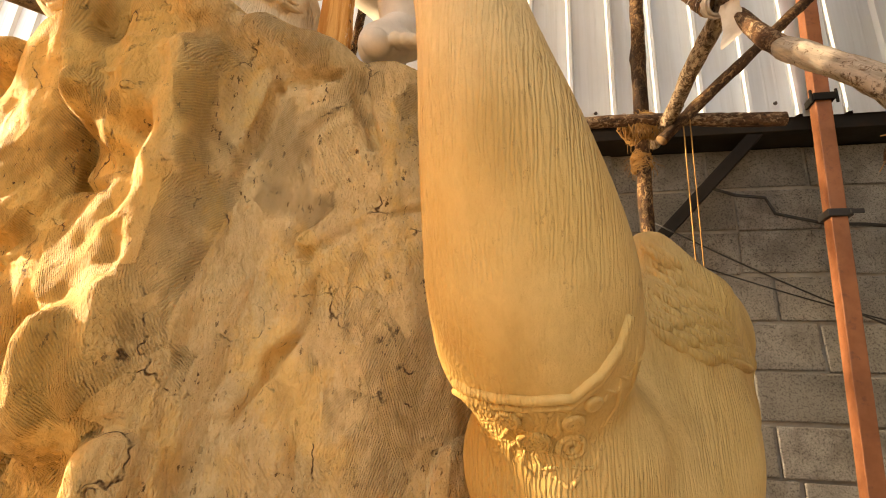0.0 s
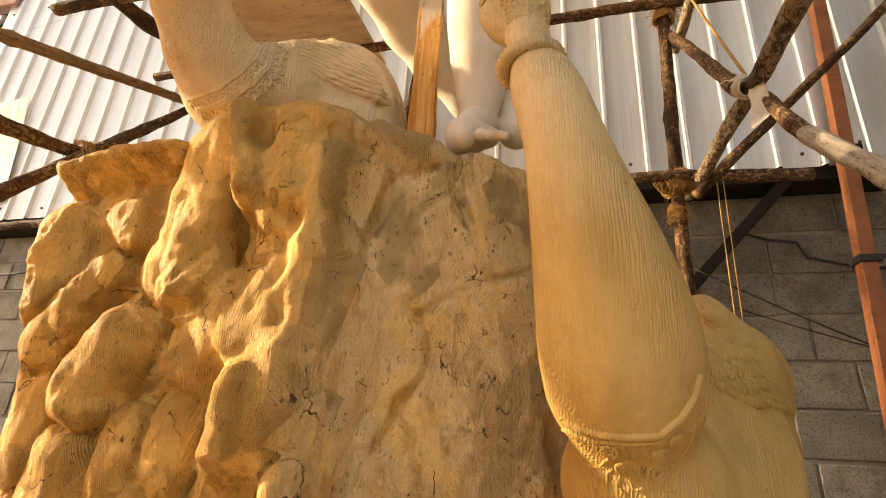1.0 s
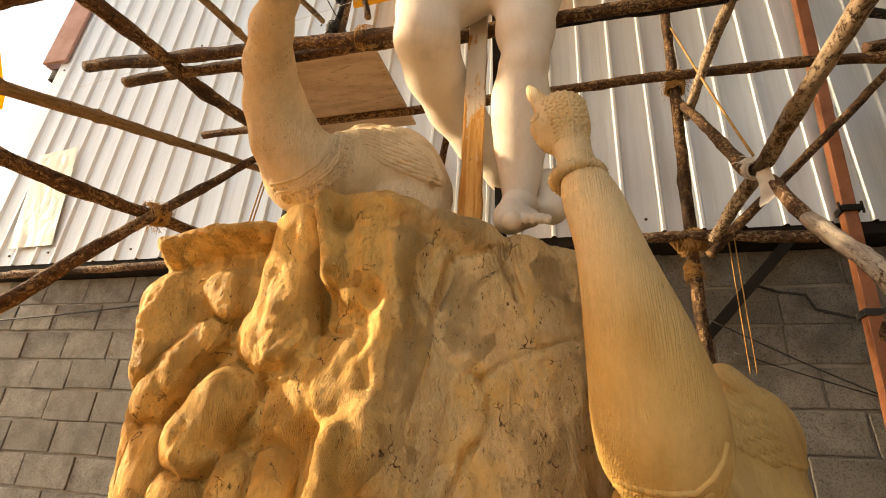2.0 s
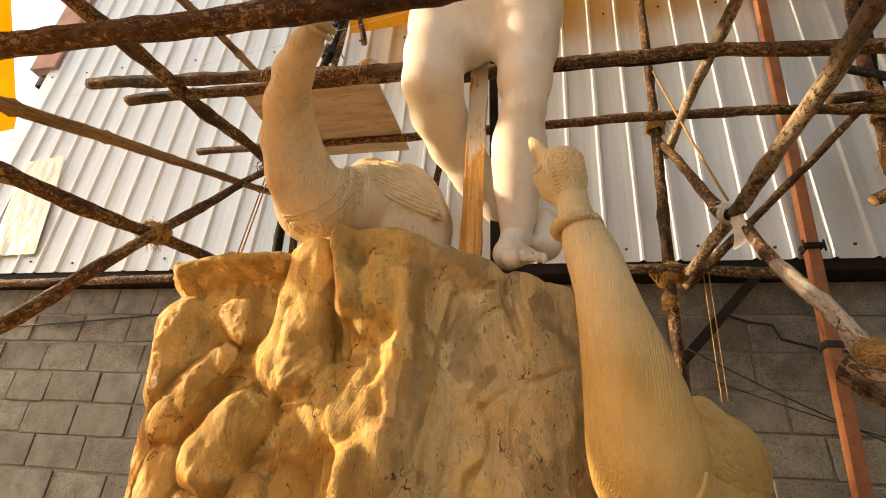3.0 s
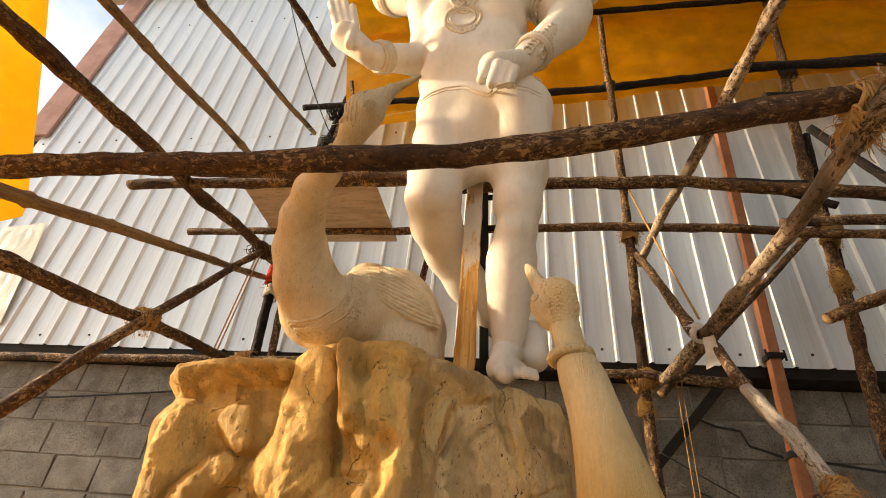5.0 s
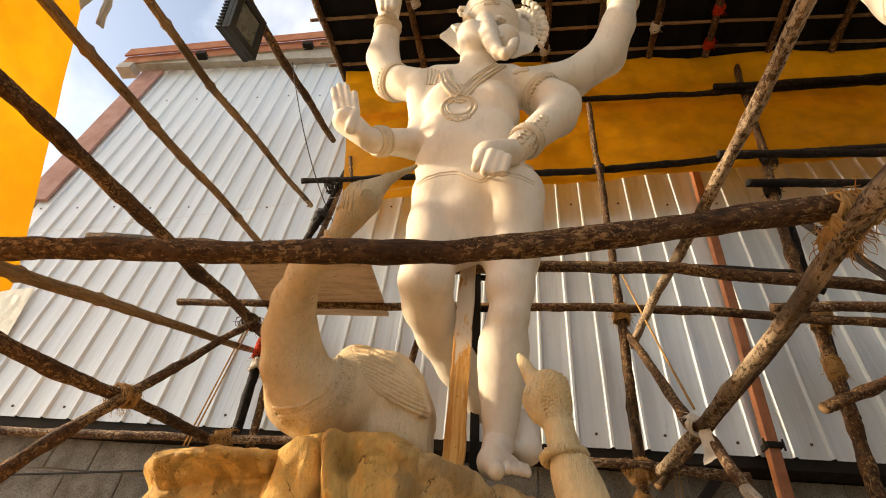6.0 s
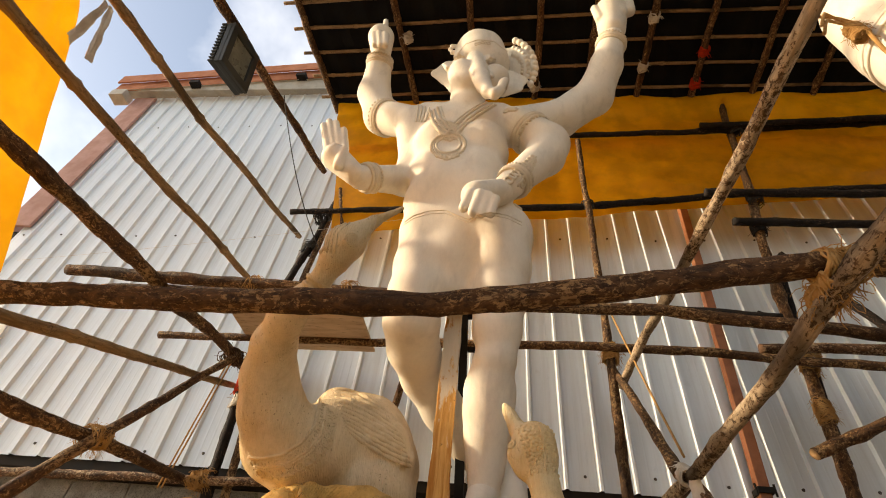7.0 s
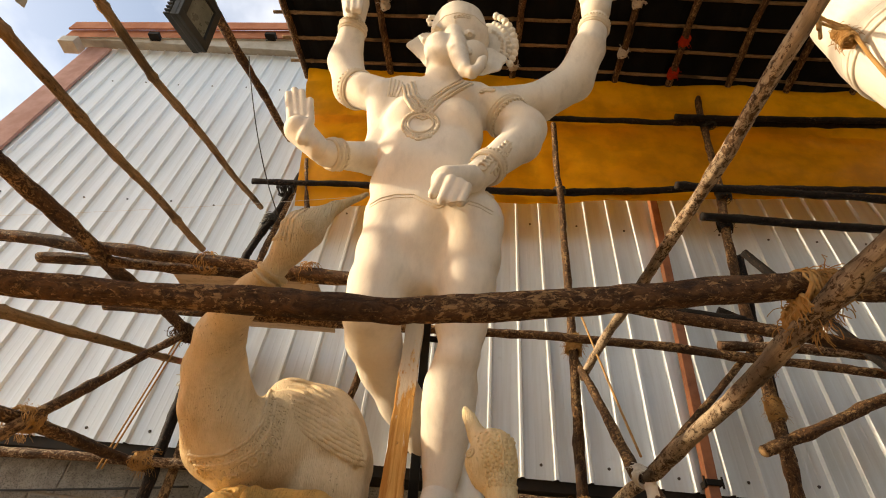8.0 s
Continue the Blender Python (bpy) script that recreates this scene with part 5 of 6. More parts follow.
def low_bird_trim(bm, tree):
    ring(bm, (0.708, 0.735, 1.752), (0.10, -0.10, -1.0), 0.045, 0.0115, steps=96, twist=30)
    # curls down the back of the head, parted in the middle
    for i in range(13):
        v = i / 12
        for x0, x1, count in ((0.6381 + 0.034 * v, 0.6884 + 0.010 * v, 5), (0.7052 + 0.001 * v, 0.7263 + 0.005 * v, 3)):
            for col in range(count):
                x = x0 + (x1 - x0) * (col + 0.35 * (i % 2)) / (count - 1)
                p, nrm = touch(tree, x, 1.966 - 0.121 * v + 0.003 * (col % 2), -0.0012)
                if p and nrm.y < 0.2:
                    ball(bm, p, (0.0054, 0.0044, 0.0052))
    cordage(bm, tree, ((0.692, 1.972), (0.699, 1.93), (0.703, 1.88), (0.703, 1.845)), 14, 0.0030)
    for r in (0.005, 0.010):
        medallion(bm, tree, 0.626, 1.918, r, 0.0028)
    # the band round the breast and the scrollwork below it
    near = (STAND_NEAR, 0.70)
    band = ((0.757, 1.212), (0.769, 1.206), (0.789, 1.202), (0.816, 1.201), (0.846, 1.204), (0.869, 1.223), (0.884, 1.245), (0.892, 1.268))
    cordage(bm, tree, [(x + 0.004, z - 0.005) for x, z in band], 50, 0.0055, near)
    cordage(bm, tree, [(x + 0.003, z - 0.011) for x, z in band], 50, 0.0040, near)
    # scrollwork that hangs from the band: a rosette, curls and leaves
    for r in (0.014, 0.009, 0.004):
        medallion(bm, tree, 0.822, 1.167, r, 0.0035, near)
    for k in range(8):
        a = 2 * math.pi * k / 8
        quill(bm, tree, ((0.822 + 0.010 * math.cos(a), 1.167 + 0.010 * math.sin(a)), (0.822 + 0.020 * math.cos(a + 0.3), 1.167 + 0.020 * math.sin(a + 0.3)), (0.822 + 0.026 * math.cos(a + 0.8), 1.167 + 0.026 * math.sin(a + 0.8))), 0.0036, near)
    for x, z, r in ((0.849, 1.165, 0.012), (0.802, 1.182, 0.010), (0.785, 1.190, 0.008), (0.774, 1.193, 0.006), (0.851, 1.182, 0.008), (0.866, 1.196, 0.006)):
        for k in (1.0, 0.5):
            medallion(bm, tree, x, z, r * k, 0.0036, near)
    for x0, z0, x1, z1, x2, z2 in ((0.845, 1.150, 0.866, 1.150, 0.872, 1.170), (0.800, 1.165, 0.785, 1.168, 0.776, 1.180), (0.835, 1.143, 0.848, 1.136, 0.856, 1.146), (0.808, 1.150, 0.798, 1.158, 0.788, 1.160), (0.872, 1.178, 0.884, 1.196, 0.888, 1.218), (0.884, 1.186, 0.896, 1.214, 0.902, 1.244)):
        quill(bm, tree, ((x0, z0), (x1, z1), (x2, z2)), 0.0038, near)
    for k, (x, z) in enumerate(along(band[3:], 9)):
        quill(bm, tree, ((x + 0.010, z - 0.014), (x + 0.018, z - 0.016), (x + 0.022, z - 0.008)), 0.0032, near)
    # wing feathers, long and overlapping
    wing = (STAND_NEAR, 1.05)
    for j in range(10):
        u = j / 9
        a = Vector((0.953 + 0.023 * u, 1.460 - 0.144 * u, 0))
        b = Vector((1.016 + -0.002 * u, 1.430 - 0.152 * u, 0))
        c = Vector((1.082 + 0.026 * u, 1.320 - 0.072 * u, 0))
        at = lambda v: a.lerp(b, v).lerp(b.lerp(c, v), v)
        for k in range(4):
            v0 = max(0.0, (k - 0.45 * (j % 2)) / 4)
            v1 = min(1.0, v0 + 0.36)
            line = [at(v0 + (v1 - v0) * i / 3) for i in range(4)]
            quill(bm, tree, [(p.x, p.y) for p in line], 0.0115, wing)


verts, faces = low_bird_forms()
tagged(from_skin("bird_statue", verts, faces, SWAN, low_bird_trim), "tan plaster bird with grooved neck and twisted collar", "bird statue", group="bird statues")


# ---------------------------------------------------------------- scaffold
def pole(points, r0, r1, material, label, knots=0, rough=0.22, seed=1.0):
    """A rough round pole through points, with a few knots and a wandering line."""
    pts = [Vector(p) for p in points]
    line, radii = [], []
    total = sum((b - a).length for a, b in zip(pts, pts[1:]))
    gone = 0.0
    for a, b in zip(pts, pts[1:]):
        n = max(3, int((b - a).length / 0.025))
        for i in range(n + (b is pts[-1])):
            t = i / n
            p = a.lerp(b, t)
            s = (gone + t * (b - a).length) / total
            r = r0 + (r1 - r0) * s
            wander = Vector((noise.noise(Vector((seed, s * total * 2.2, 0))), noise.noise(Vector((0, seed, s * total * 2.2))), noise.noise(Vector((s * total * 2.2, 0, seed))))) * r * 0.42
            line.append(p + wander)
            lump = max(0.0, noise.noise(Vector((seed * 3, s * total * 7.0, 2.0))) - 0.25) * 0.5
            if knots:
                lump += 0.32 * math.exp(-(((s * total / knots) % 1.0 - 0.5) * knots / 0.012) ** 2)
            radii.append(r * (1 + lump))
        gone += (b - a).length
    bm = bmesh.new()
    tube(bm, line, radii, 12, rough, seed)
    ob = mesh_object("scaffold_pole", bm, material)
    return tagged(ob, label, "pole", "scaffold poles")


DARK = "dark rough wooden scaffold pole with bark"
BURNT = "blackened rough wooden scaffold pole"
PALE = "half-peeled pale wooden scaffold pole"
CANE = "weathered brown bamboo scaffold pole with nodes"
LX, RX, BY = -1.05, 1.25, 2.0

# the front ledger
pole([(-1.30, 0.31, 1.99), (-0.52, 0.30, 2.0), (0.09, 0.30, 1.992), (0.47, 0.30, 1.995), (0.89, 0.30, 2.062), (1.27, 0.30, 2.125), (1.75, 0.30, 2.16)], 0.026, 0.028, BARK, "thick dark scaffold pole tied across the front", seed=2.0)
# the left frame
pole([(LX, -0.6, 2.50), (LX, 0.30, 2.675), (LX, 1.02, 2.812), (LX, 2.28, 3.05)], 0.036, 0.030, BARK, DARK, seed=3.1)
pole([(LX, -0.7, 2.80), (LX, 0.15, 3.02), (LX, 0.735, 3.162), (LX, 1.87, 3.471)], 0.024, 0.019, BAMBOO, CANE, 0.42, 0.05, 4.2)
pole([(LX, -0.5, 3.30), (LX, 0.258, 3.533), (LX, 0.867, 3.716), (LX, 2.253, 4.265)], 0.024, 0.019, BAMBOO, CANE, 0.40, 0.05, 5.3)
pole([(LX, -0.3, 4.08), (LX, 0.49, 4.357), (LX, 1.20, 4.66), (LX, 2.2, 5.10)], 0.034, 0.028, BARK, DARK, seed=6.4)
pole([(LX, 0.3, 1.93), (LX, 0.90, 2.055), (LX, 1.38, 2.148), (LX, 2.42, 2.33)], 0.030, 0.024, BARK, DARK, seed=7.5)
pole([(LX + 0.045, 0.70, 1.33), (LX + 0.045, 1.00, 1.67), (LX + 0.045, 1.38, 2.150), (LX + 0.045, 2.03, 2.96)], 0.027, 0.019, BARK, DARK, seed=8.6)
pole([(LX, 0.2, 2.03), (LX, 0.65, 2.225), (LX, 1.30, 2.50), (LX, 2.22, 2.88)], 0.026, 0.018, BAMBOO, CANE, 0.36, 0.06, 9.7)
# the right frame
pole([(RX, -0.35, 2.04), (RX, 0.34, 2.062), (RX, 1.28, 2.105), (RX, 2.15, 2.20)], 0.0205, 0.024, MOTTLED, PALE, seed=10.8)
pole([(RX + 0.07, -0.5, 2.62), (RX + 0.05, 0.40, 2.69), (RX, 1.78, 2.85), (RX, 2.05, 2.89)], 0.020, 0.021, MOTTLED, PALE, seed=11.9)
pole([(RX - 0.02, 2.18, 3.15), (RX - 0.02, 1.75, 2.62), (RX - 0.03, 1.35, 2.125)], 0.017, 0.022, BARK, DARK, seed=12.0)
pole([(1.262, 1.40, 2.165), (1.264, 1.31, 2.055), (1.266, 1.160, 1.848)], 0.0165, 0.020, PEELED, "dark bark pole end tied at the pole crossing", seed=12.3, rough=0.3)
pole([(1.266, 1.160, 1.848), (1.266, 1.025, 1.700), (1.265, 0.925, 1.590), (1.262, 0.865, 1.515)], 0.0205, 0.0225, LOG, "pale peeled log running on from the pole crossing", seed=12.7, rough=0.3)
pole([(1.21, 0.849, 1.483), (1.30, 0.699, 1.331), (1.36, 0.469, 1.151)], 0.026, 0.024, PEELED, PALE, seed=13.1)
# the back frame
pole([(1.165, BY + 0.02, 0.0), (1.175, BY + 0.02, 1.86), (1.205, BY, 3.0), (1.223, BY, 4.0), (1.24, BY, 5.24)], 0.028, 0.022, BARK, "thin upright scaffold pole with peeling bark", seed=14.4)
pole([(-1.50, BY - 0.045, 3.055), (-0.16, BY - 0.045, 3.05), (0.76, BY - 0.045, 3.07), (1.69, BY - 0.045, 3.062), (2.75, BY - 0.045, 2.99), (3.6, BY - 0.045, 2.95)], 0.022, 0.026, BARK, DARK, seed=15.5)
pole([(-1.545, 1.22, 2.905), (-0.7, 1.22, 2.86), (0.06, 1.22, 2.80), (0.40, 1.22, 2.79)], 0.030, 0.026, BARK, DARK, seed=16.6)
pole([(-1.385, 1.30, 2.867), (-0.7, 1.30, 2.86), (0.06, 1.30, 2.845), (0.62, 1.31, 2.83)], 0.026, 0.022, BARK, DARK, seed=17.7)
pole([(0.30, 1.22, 2.73), (0.74, 1.22, 2.75), (1.27, 1.22, 2.745), (2.0, 1.22, 2.65), (3.0, 1.22, 2.55)], 0.024, 0.028, BARK, DARK, seed=18.8)
pole([(0.46, 1.285, 2.785), (0.74, 1.285, 2.795), (1.32, 1.285, 2.80), (1.75, 1.285, 2.77)], 0.020, 0.020, BARK_BLACK, BURNT, seed=19.9)
pole([(0.85, BY - 0.04, 2.205), (1.30, BY - 0.04, 2.195), (1.63, BY - 0.04, 2.175)], 0.021, 0.024, PEELED, "short pale pole lashed at the joint", seed=20.1)
pole([(-3.1, 2.12, 2.24), (-1.86, 2.12, 2.25), (-0.98, 2.12, 2.272), (-0.3, 2.12, 2.29)], 0.024, 0.022, PEELED, PALE, seed=21.2)
pole([(-0.90, 2.17, 0.0), (-0.905, 2.17, 2.2), (-0.955, 2.17, 2.9), (-0.94, 2.17, 3.70), (-0.87, 2.17, 4.05), (-0.74, 2.17, 5.0)], 0.030, 0.026, BARK_BLACK, BURNT, seed=22.3)
pole([(-0.80, 2.17, 0.0), (-0.81, 2.17, 2.2), (-0.85, 2.17, 2.75), (-0.84, 2.17, 3.7), (-0.80, 2.17, 4.6)], 0.024, 0.022, BARK, DARK, seed=23.4)
pole([(-1.10, 2.06, 4.36), (-0.5, 2.06, 4.38), (0.4, 2.06, 4.40), (1.2, 2.06, 4.42), (2.33, 2.06, 4.58), (4.2, 2.06, 4.72)], 0.022, 0.028, BARK_BLACK, BURNT, seed=24.5)
pole([(-0.78, 2.12, 4.72), (-0.60, 2.12, 4.05)], 0.020, 0.022, BARK, DARK, seed=25.1)
pole([(0.10, 1.95, 3.0), (0.02, 2.0, 2.6), (-0.02, 2.02, 2.45)], 0.018, 0.018, BARK, DARK, seed=25.7)
# the right hand bay
pole([(2.17, 2.1, 0.0), (2.20, 2.1, 2.1), (2.29, 2.1, 3.0), (2.35, 2.1, 3.75), (2.53, 2.1, 4.97), (2.66, 2.1, 6.05)], 0.036, 0.028, BARK, "thick dark upright scaffold pole with bindings", seed=26.8)
pole([(2.28, 2.13, 2.55), (2.37, 2.13, 3.45), (2.45, 2.13, 3.95)], 0.026, 0.022, BARK_BLACK, BURNT, seed=27.9)
pole([(2.22, 2.02, 4.22), (3.4, 2.02, 4.19), (4.2, 2.02, 4.18)], 0.030, 0.030, BARK_BLACK, BURNT, seed=28.0)
pole([(2.10, 2.0, 4.52), (3.6, 2.0, 4.50), (4.4, 2.0, 4.49)], 0.030, 0.030, BARK_BLACK, BURNT, seed=29.1)
pole([(1.10, 2.06, 5.42), (2.40, 2.06, 5.47), (4.30, 2.06, 5.60)], 0.024, 0.026, BARK_BLACK, BURNT, seed=30.2)
pole([(2.30, 2.0, 5.46), (3.2, 2.0, 5.50), (4.30, 2.0, 5.58)], 0.026, 0.026, BARK_BLACK, BURNT, seed=31.3)
pole([(2.00, 1.95, 3.09), (2.35, 1.95, 3.10), (2.95, 1.95, 3.08)], 0.028, 0.028, PEELED, PALE, seed=32.4)
pole([(2.05, 1.95, 2.50), (2.60, 1.90, 2.76), (3.2, 1.85, 3.0)], 0.028, 0.026, BARK, DARK, seed=33.5)
pole([(1.22, 1.93, 2.10), (1.52, 1.95, 2.40), (2.30, 2.03, 3.21)], 0.020, 0.018, BARK, DARK, seed=34.6)
pole([(2.30, 1.88, 3.75), (2.75, 1.88, 3.05), (2.95, 1.88, 2.75)], 0.024, 0.024, BARK_BLACK, BURNT, seed=35.7)
pole([(2.40, 2.06, 3.30), (2.13, 2.06, 3.42)], 0.022, 0.024, BARK_BLACK, BURNT, seed=36.8)
# loose wood low on the right
pole([(1.30, 1.05, 0.0), (1.32, 1.06, 1.0), (1.44, 1.08, 1.42)], 0.035, 0.03, BARK, "rough split log standing beside the wall", seed=37.1, rough=0.3)


# ---------------------------------------------------------------- bindings
def binding(centre, axis, radius, turns, material, label, frays=5, thick=0.0045, wide=0.07, seed=1):
    """Cord wound round a crossing, with loose ends."""
    rng = random.Random(seed)
    c, w = Vector(centre), Vector(axis).normalized()
    u = w.orthogonal().normalized()
    v = w.cross(u)
    bm = bmesh.new()
    fine = thick * 0.62 if material is ROPE else thick
    for lean in ((0.0, 0.25, 0.55, -0.25, -0.5) if material is ROPE else (0.0, 0.55, -0.5)):
        pts = []
        for i in range(turns * 12):
            a = 2 * math.pi * i / 12
            s = i / (turns * 12) - 0.5
            out = u * math.cos(a) + v * math.sin(a)
            r = radius * (0.90 + 0.10 * math.sin(a * 0.37 + seed + lean * 4) + rng.uniform(-0.06, 0.06))
            pts.append(c + out * r + w * (wide * (math.sin(s * 9.0 + seed) * 0.45 + 0.14 * rng.uniform(-1, 1)) + lean * radius * math.cos(a)))
        tube(bm, pts, [fine * 0.75 * rng.uniform(0.7, 1.25) for _ in pts], 5)
    for i in range(frays * (9 if material is ROPE else 3)):
        a = rng.uniform(0, 6.28)
        p = c + (u * math.cos(a) + v * math.sin(a)) * radius + w * wide * rng.uniform(-0.5, 0.5)
        run = [p]
        d = (p - c).normalized() * 0.6 + Vector((rng.uniform(-0.6, 0.6), rng.uniform(-0.6, 0.6), rng.uniform(-0.9, 0.5)))
        for k in range(6):
            d = d * 0.8 + Vector((rng.uniform(-0.35, 0.35), rng.uniform(-0.35, 0.35), rng.uniform(-0.4, 0.05)))
            run.append(run[-1] + d.normalized() * rng.uniform(0.003, 0.011))
        tube(bm, run, [thick * (0.16 if material is ROPE else 0.28)] * 7, 4)
    return tagged(mesh_object("rope_binding", bm, material), label, "rope", "rope bindings")


JUTE = "frayed brown jute rope binding round a pole joint"
binding((1.262, 0.30, 2.118), (1, 0.1, 0.16), 0.037, 9, ROPE, "thick frayed golden jute rope binding", 6, 0.006, 0.07, 31)
binding((1.252, 0.33, 2.085), (0.1, 1, 0.1), 0.033, 10, ROPE, "thick frayed golden jute rope binding", 9, 0.006, 0.08, 1)
binding((1.215, 2.0, 3.06), (0.2, 0.2, 1), 0.044, 10, ROPE, JUTE, 18, 0.005, 0.11, 2)
binding((1.175, 2.0, 2.19), (1, 0.2, 0.4), 0.052, 8, ROPE, JUTE, 8, 0.005, 0.08, 3)
binding((1.172, 2.02, 2.06), (0, 0, 1), 0.036, 7, ROPE, JUTE, 6, 0.004, 0.05, 4)
binding((LX + 0.02, 1.385, 2.15), (0, 1, 0.3), 0.048, 7, ROPE, JUTE, 10, 0.004, 0.08, 5)
binding((LX + 0.02, 2.05, 2.98), (0.4, 1, 0.3), 0.055, 7, BARK, "dark cord binding round a pole joint", 10, 0.004, 0.09, 6)
binding((-0.95, 2.13, 2.28), (1, 0, 0.2), 0.045, 7, ROPE, JUTE, 12, 0.004, 0.09, 7)
binding((RX - 0.02, 1.345, 2.125), (0, 1, 0.9), 0.029, 7, RAG, "white rag tied round a pole crossing", 4, 0.0045, 0.06, 8)
binding((2.26, 2.08, 2.80), (0, 0, 1), 0.045, 9, ROPE, JUTE, 6, 0.004, 0.10, 9)
binding((2.31, 2.08, 3.10), (0.5, 0, 1), 0.048, 8, ROPE, JUTE, 8, 0.005, 0.12, 10)
binding((2.40, 2.08, 4.20), (0, 0, 1), 0.048, 6, BARK_BLACK, "dark cord binding round a pole joint", 4, 0.005, 0.07, 11)
binding((2.47, 2.06, 4.52), (0, 0, 1), 0.050, 6, CABLE, "dark cord binding round a pole joint", 4, 0.005, 0.07, 12)
binding((2.62, 2.06, 5.48), (0, 0, 1), 0.048, 6, CABLE, "dark cord binding round a pole joint", 4, 0.005, 0.07, 13)
binding((-0.86, 2.15, 4.38), (1, 0, 0.4), 0.055, 6, CABLE, "black cord binding round a pole joint", 4, 0.005, 0.08, 14)
binding((-0.88, 2.17, 4.05), (0, 0, 1), 0.055, 6, CABLE, "black cord binding round a pole joint", 4, 0.005, 0.05, 15)
binding((1.235, 2.03, 4.42), (1, 0, 0.4), 0.036, 6, CABLE, "dark cord binding round a pole joint", 4, 0.004, 0.05, 16)
binding((-0.955, 2.17, 2.86), (0, 0, 1), 0.040, 7, RED_RAG, "red rag wound round a pole", 3, 0.009, 0.10, 17)
binding((-0.935, 2.17, 2.74), (0, 0.2, 1), 0.042, 5, RAG, "white rag wound round two poles", 4, 0.008, 0.07, 18)
binding((-0.10, 1.24, 2.83), (1, 0, 0.1), 0.050, 3, ROPE, JUTE, 1, 0.003, 0.05, 19)
binding((-0.55, 1.24, 2.85), (1, 0, 0.1), 0.050, 3, ROPE, JUTE, 1, 0.003, 0.05, 20)
binding((LX + 0.045, 0.87, 1.50), (0, 1, 1), 0.034, 5, RAG, "white rag tied round a pole", 4, 0.008, 0.06, 21)
binding((1.80, 0.297, 3.24), (0.1, 0.1, 1), 0.026, 9, ROPE, "frayed golden jute rope knot", 4, 0.006, 0.08, 24)
binding((1.268, 0.835, 1.478), (0.1, 0.7, 0.9), 0.032, 12, ROPE, "frayed golden jute rope binding", 18, 0.005, 0.10, 23)


def cord(points, r, material, name, label, category):
    bm = bmesh.new()
    tube(bm, points, [r] * len(points), 6)
    return tagged(mesh_object(name, bm, material), label, category)


def sagging(a, b, sag, n=14):
    a, b = Vector(a), Vector(b)
    return [a.lerp(b, i / n) - Vector((0, 0, sag * 4 * (i / n) * (1 - i / n))) for i in range(n + 1)]


cord(sagging((-3.6, 2.57, 2.07), (-0.9, 2.57, 2.30), 0.02), 0.006, CABLE, "cable", "thin black cable along the block wall", "cable")
cord([(1.56, 2.57, 2.20), (1.66, 2.56, 2.155), (1.77, 2.55, 2.135), (1.80, 2.55, 2.06), (1.96, 2.50, 1.99), (2.10, 2.50, 1.985), (2.6, 2.56, 1.95)], 0.007, CABLE, "cable", "black cable hung across the block wall", "cable")
cord(sagging((1.28, 2.45, 2.0), (2.5, 2.55, 1.42), 0.03), 0.0035, CABLE, "wire", "thin black wire before the block wall", "wire")
cord(sagging((1.40, 2.5, 1.84), (2.5, 2.55, 1.50), 0.02), 0.003, CABLE, "wire", "thin black wire before the block wall", "wire")
for dx in (0.0, 0.022):
    cord(sagging((1.30 + dx, 1.93, 2.20), (1.29 + dx, 1.93, 1.62), 0.0), 0.0022, ROPE, "hanging_cord", "thin brown cord hanging from the joint", "cord")
    cord(sagging((-1.02 + dx, 2.02, 2.94), (-1.12 + dx, 2.06, 2.20), 0.0), 0.0045, ROPE, "hanging_cord", "thin pale cord hanging from the joint", "cord")
cord(sagging((1.23, 1.97, 3.40), (1.27, 1.42, 2.22), 0.02), 0.005, ROPE, "hanging_cord", "loose jute rope along the brace", "cord")
cord(sagging((-0.98, 1.20, 4.64), (-0.72, 2.1, 3.9), 0.12), 0.004, CABLE, "cable", "thin black lamp cable", "cable")
cord(sagging((-3.3, 2.2, 3.9), (0.1, 2.0, 4.25), 0.03), 0.0015, RAG, "string", "thin white string across the yard", "string")

for k, (dz, dy) in enumerate(((0.0, 0.0), (0.03, 0.02), (-0.025, 0.01))):
    cord([(1.38, 0.06 + dy, 2.72 + dz), (1.52, 0.13 + dy, 2.98 + dz), (1.68, 0.22, 3.14 + dz), (1.80, 0.27, 3.24)], 0.0045, ROPE, "rope_strand", "loose jute strand between pole and statue", "rope")
cord([(1.80, 0.27, 3.22), (1.825, 0.30, 3.12), (1.86, 0.33, 3.0), (1.90, 0.35, 2.88)], 0.007, ROPE, "rope_strand", "jute rope round the limb of a statue", "rope")

# black strut against the wall, red post with its clamp
bm = bmesh.new()
beam(bm, (1.80, 2.50, 2.47), (1.28, 2.50, 1.90), 0.05, 0.075, (0, 1, 0))
tagged(mesh_object("wall_strut", bm, BLACK_STEEL, smooth=False), "black steel strut leaning before the wall", "strut")
post = tagged(new("steel_post"), "red-oxide painted square steel post before the wall", "steel post")
POST_FOOT, POST_HEAD = Vector((1.826, 2.38, 0.0)), Vector((2.206, 2.38, 6.9))


def post_at(z):
    return POST_FOOT.lerp(POST_HEAD, z / 6.9)


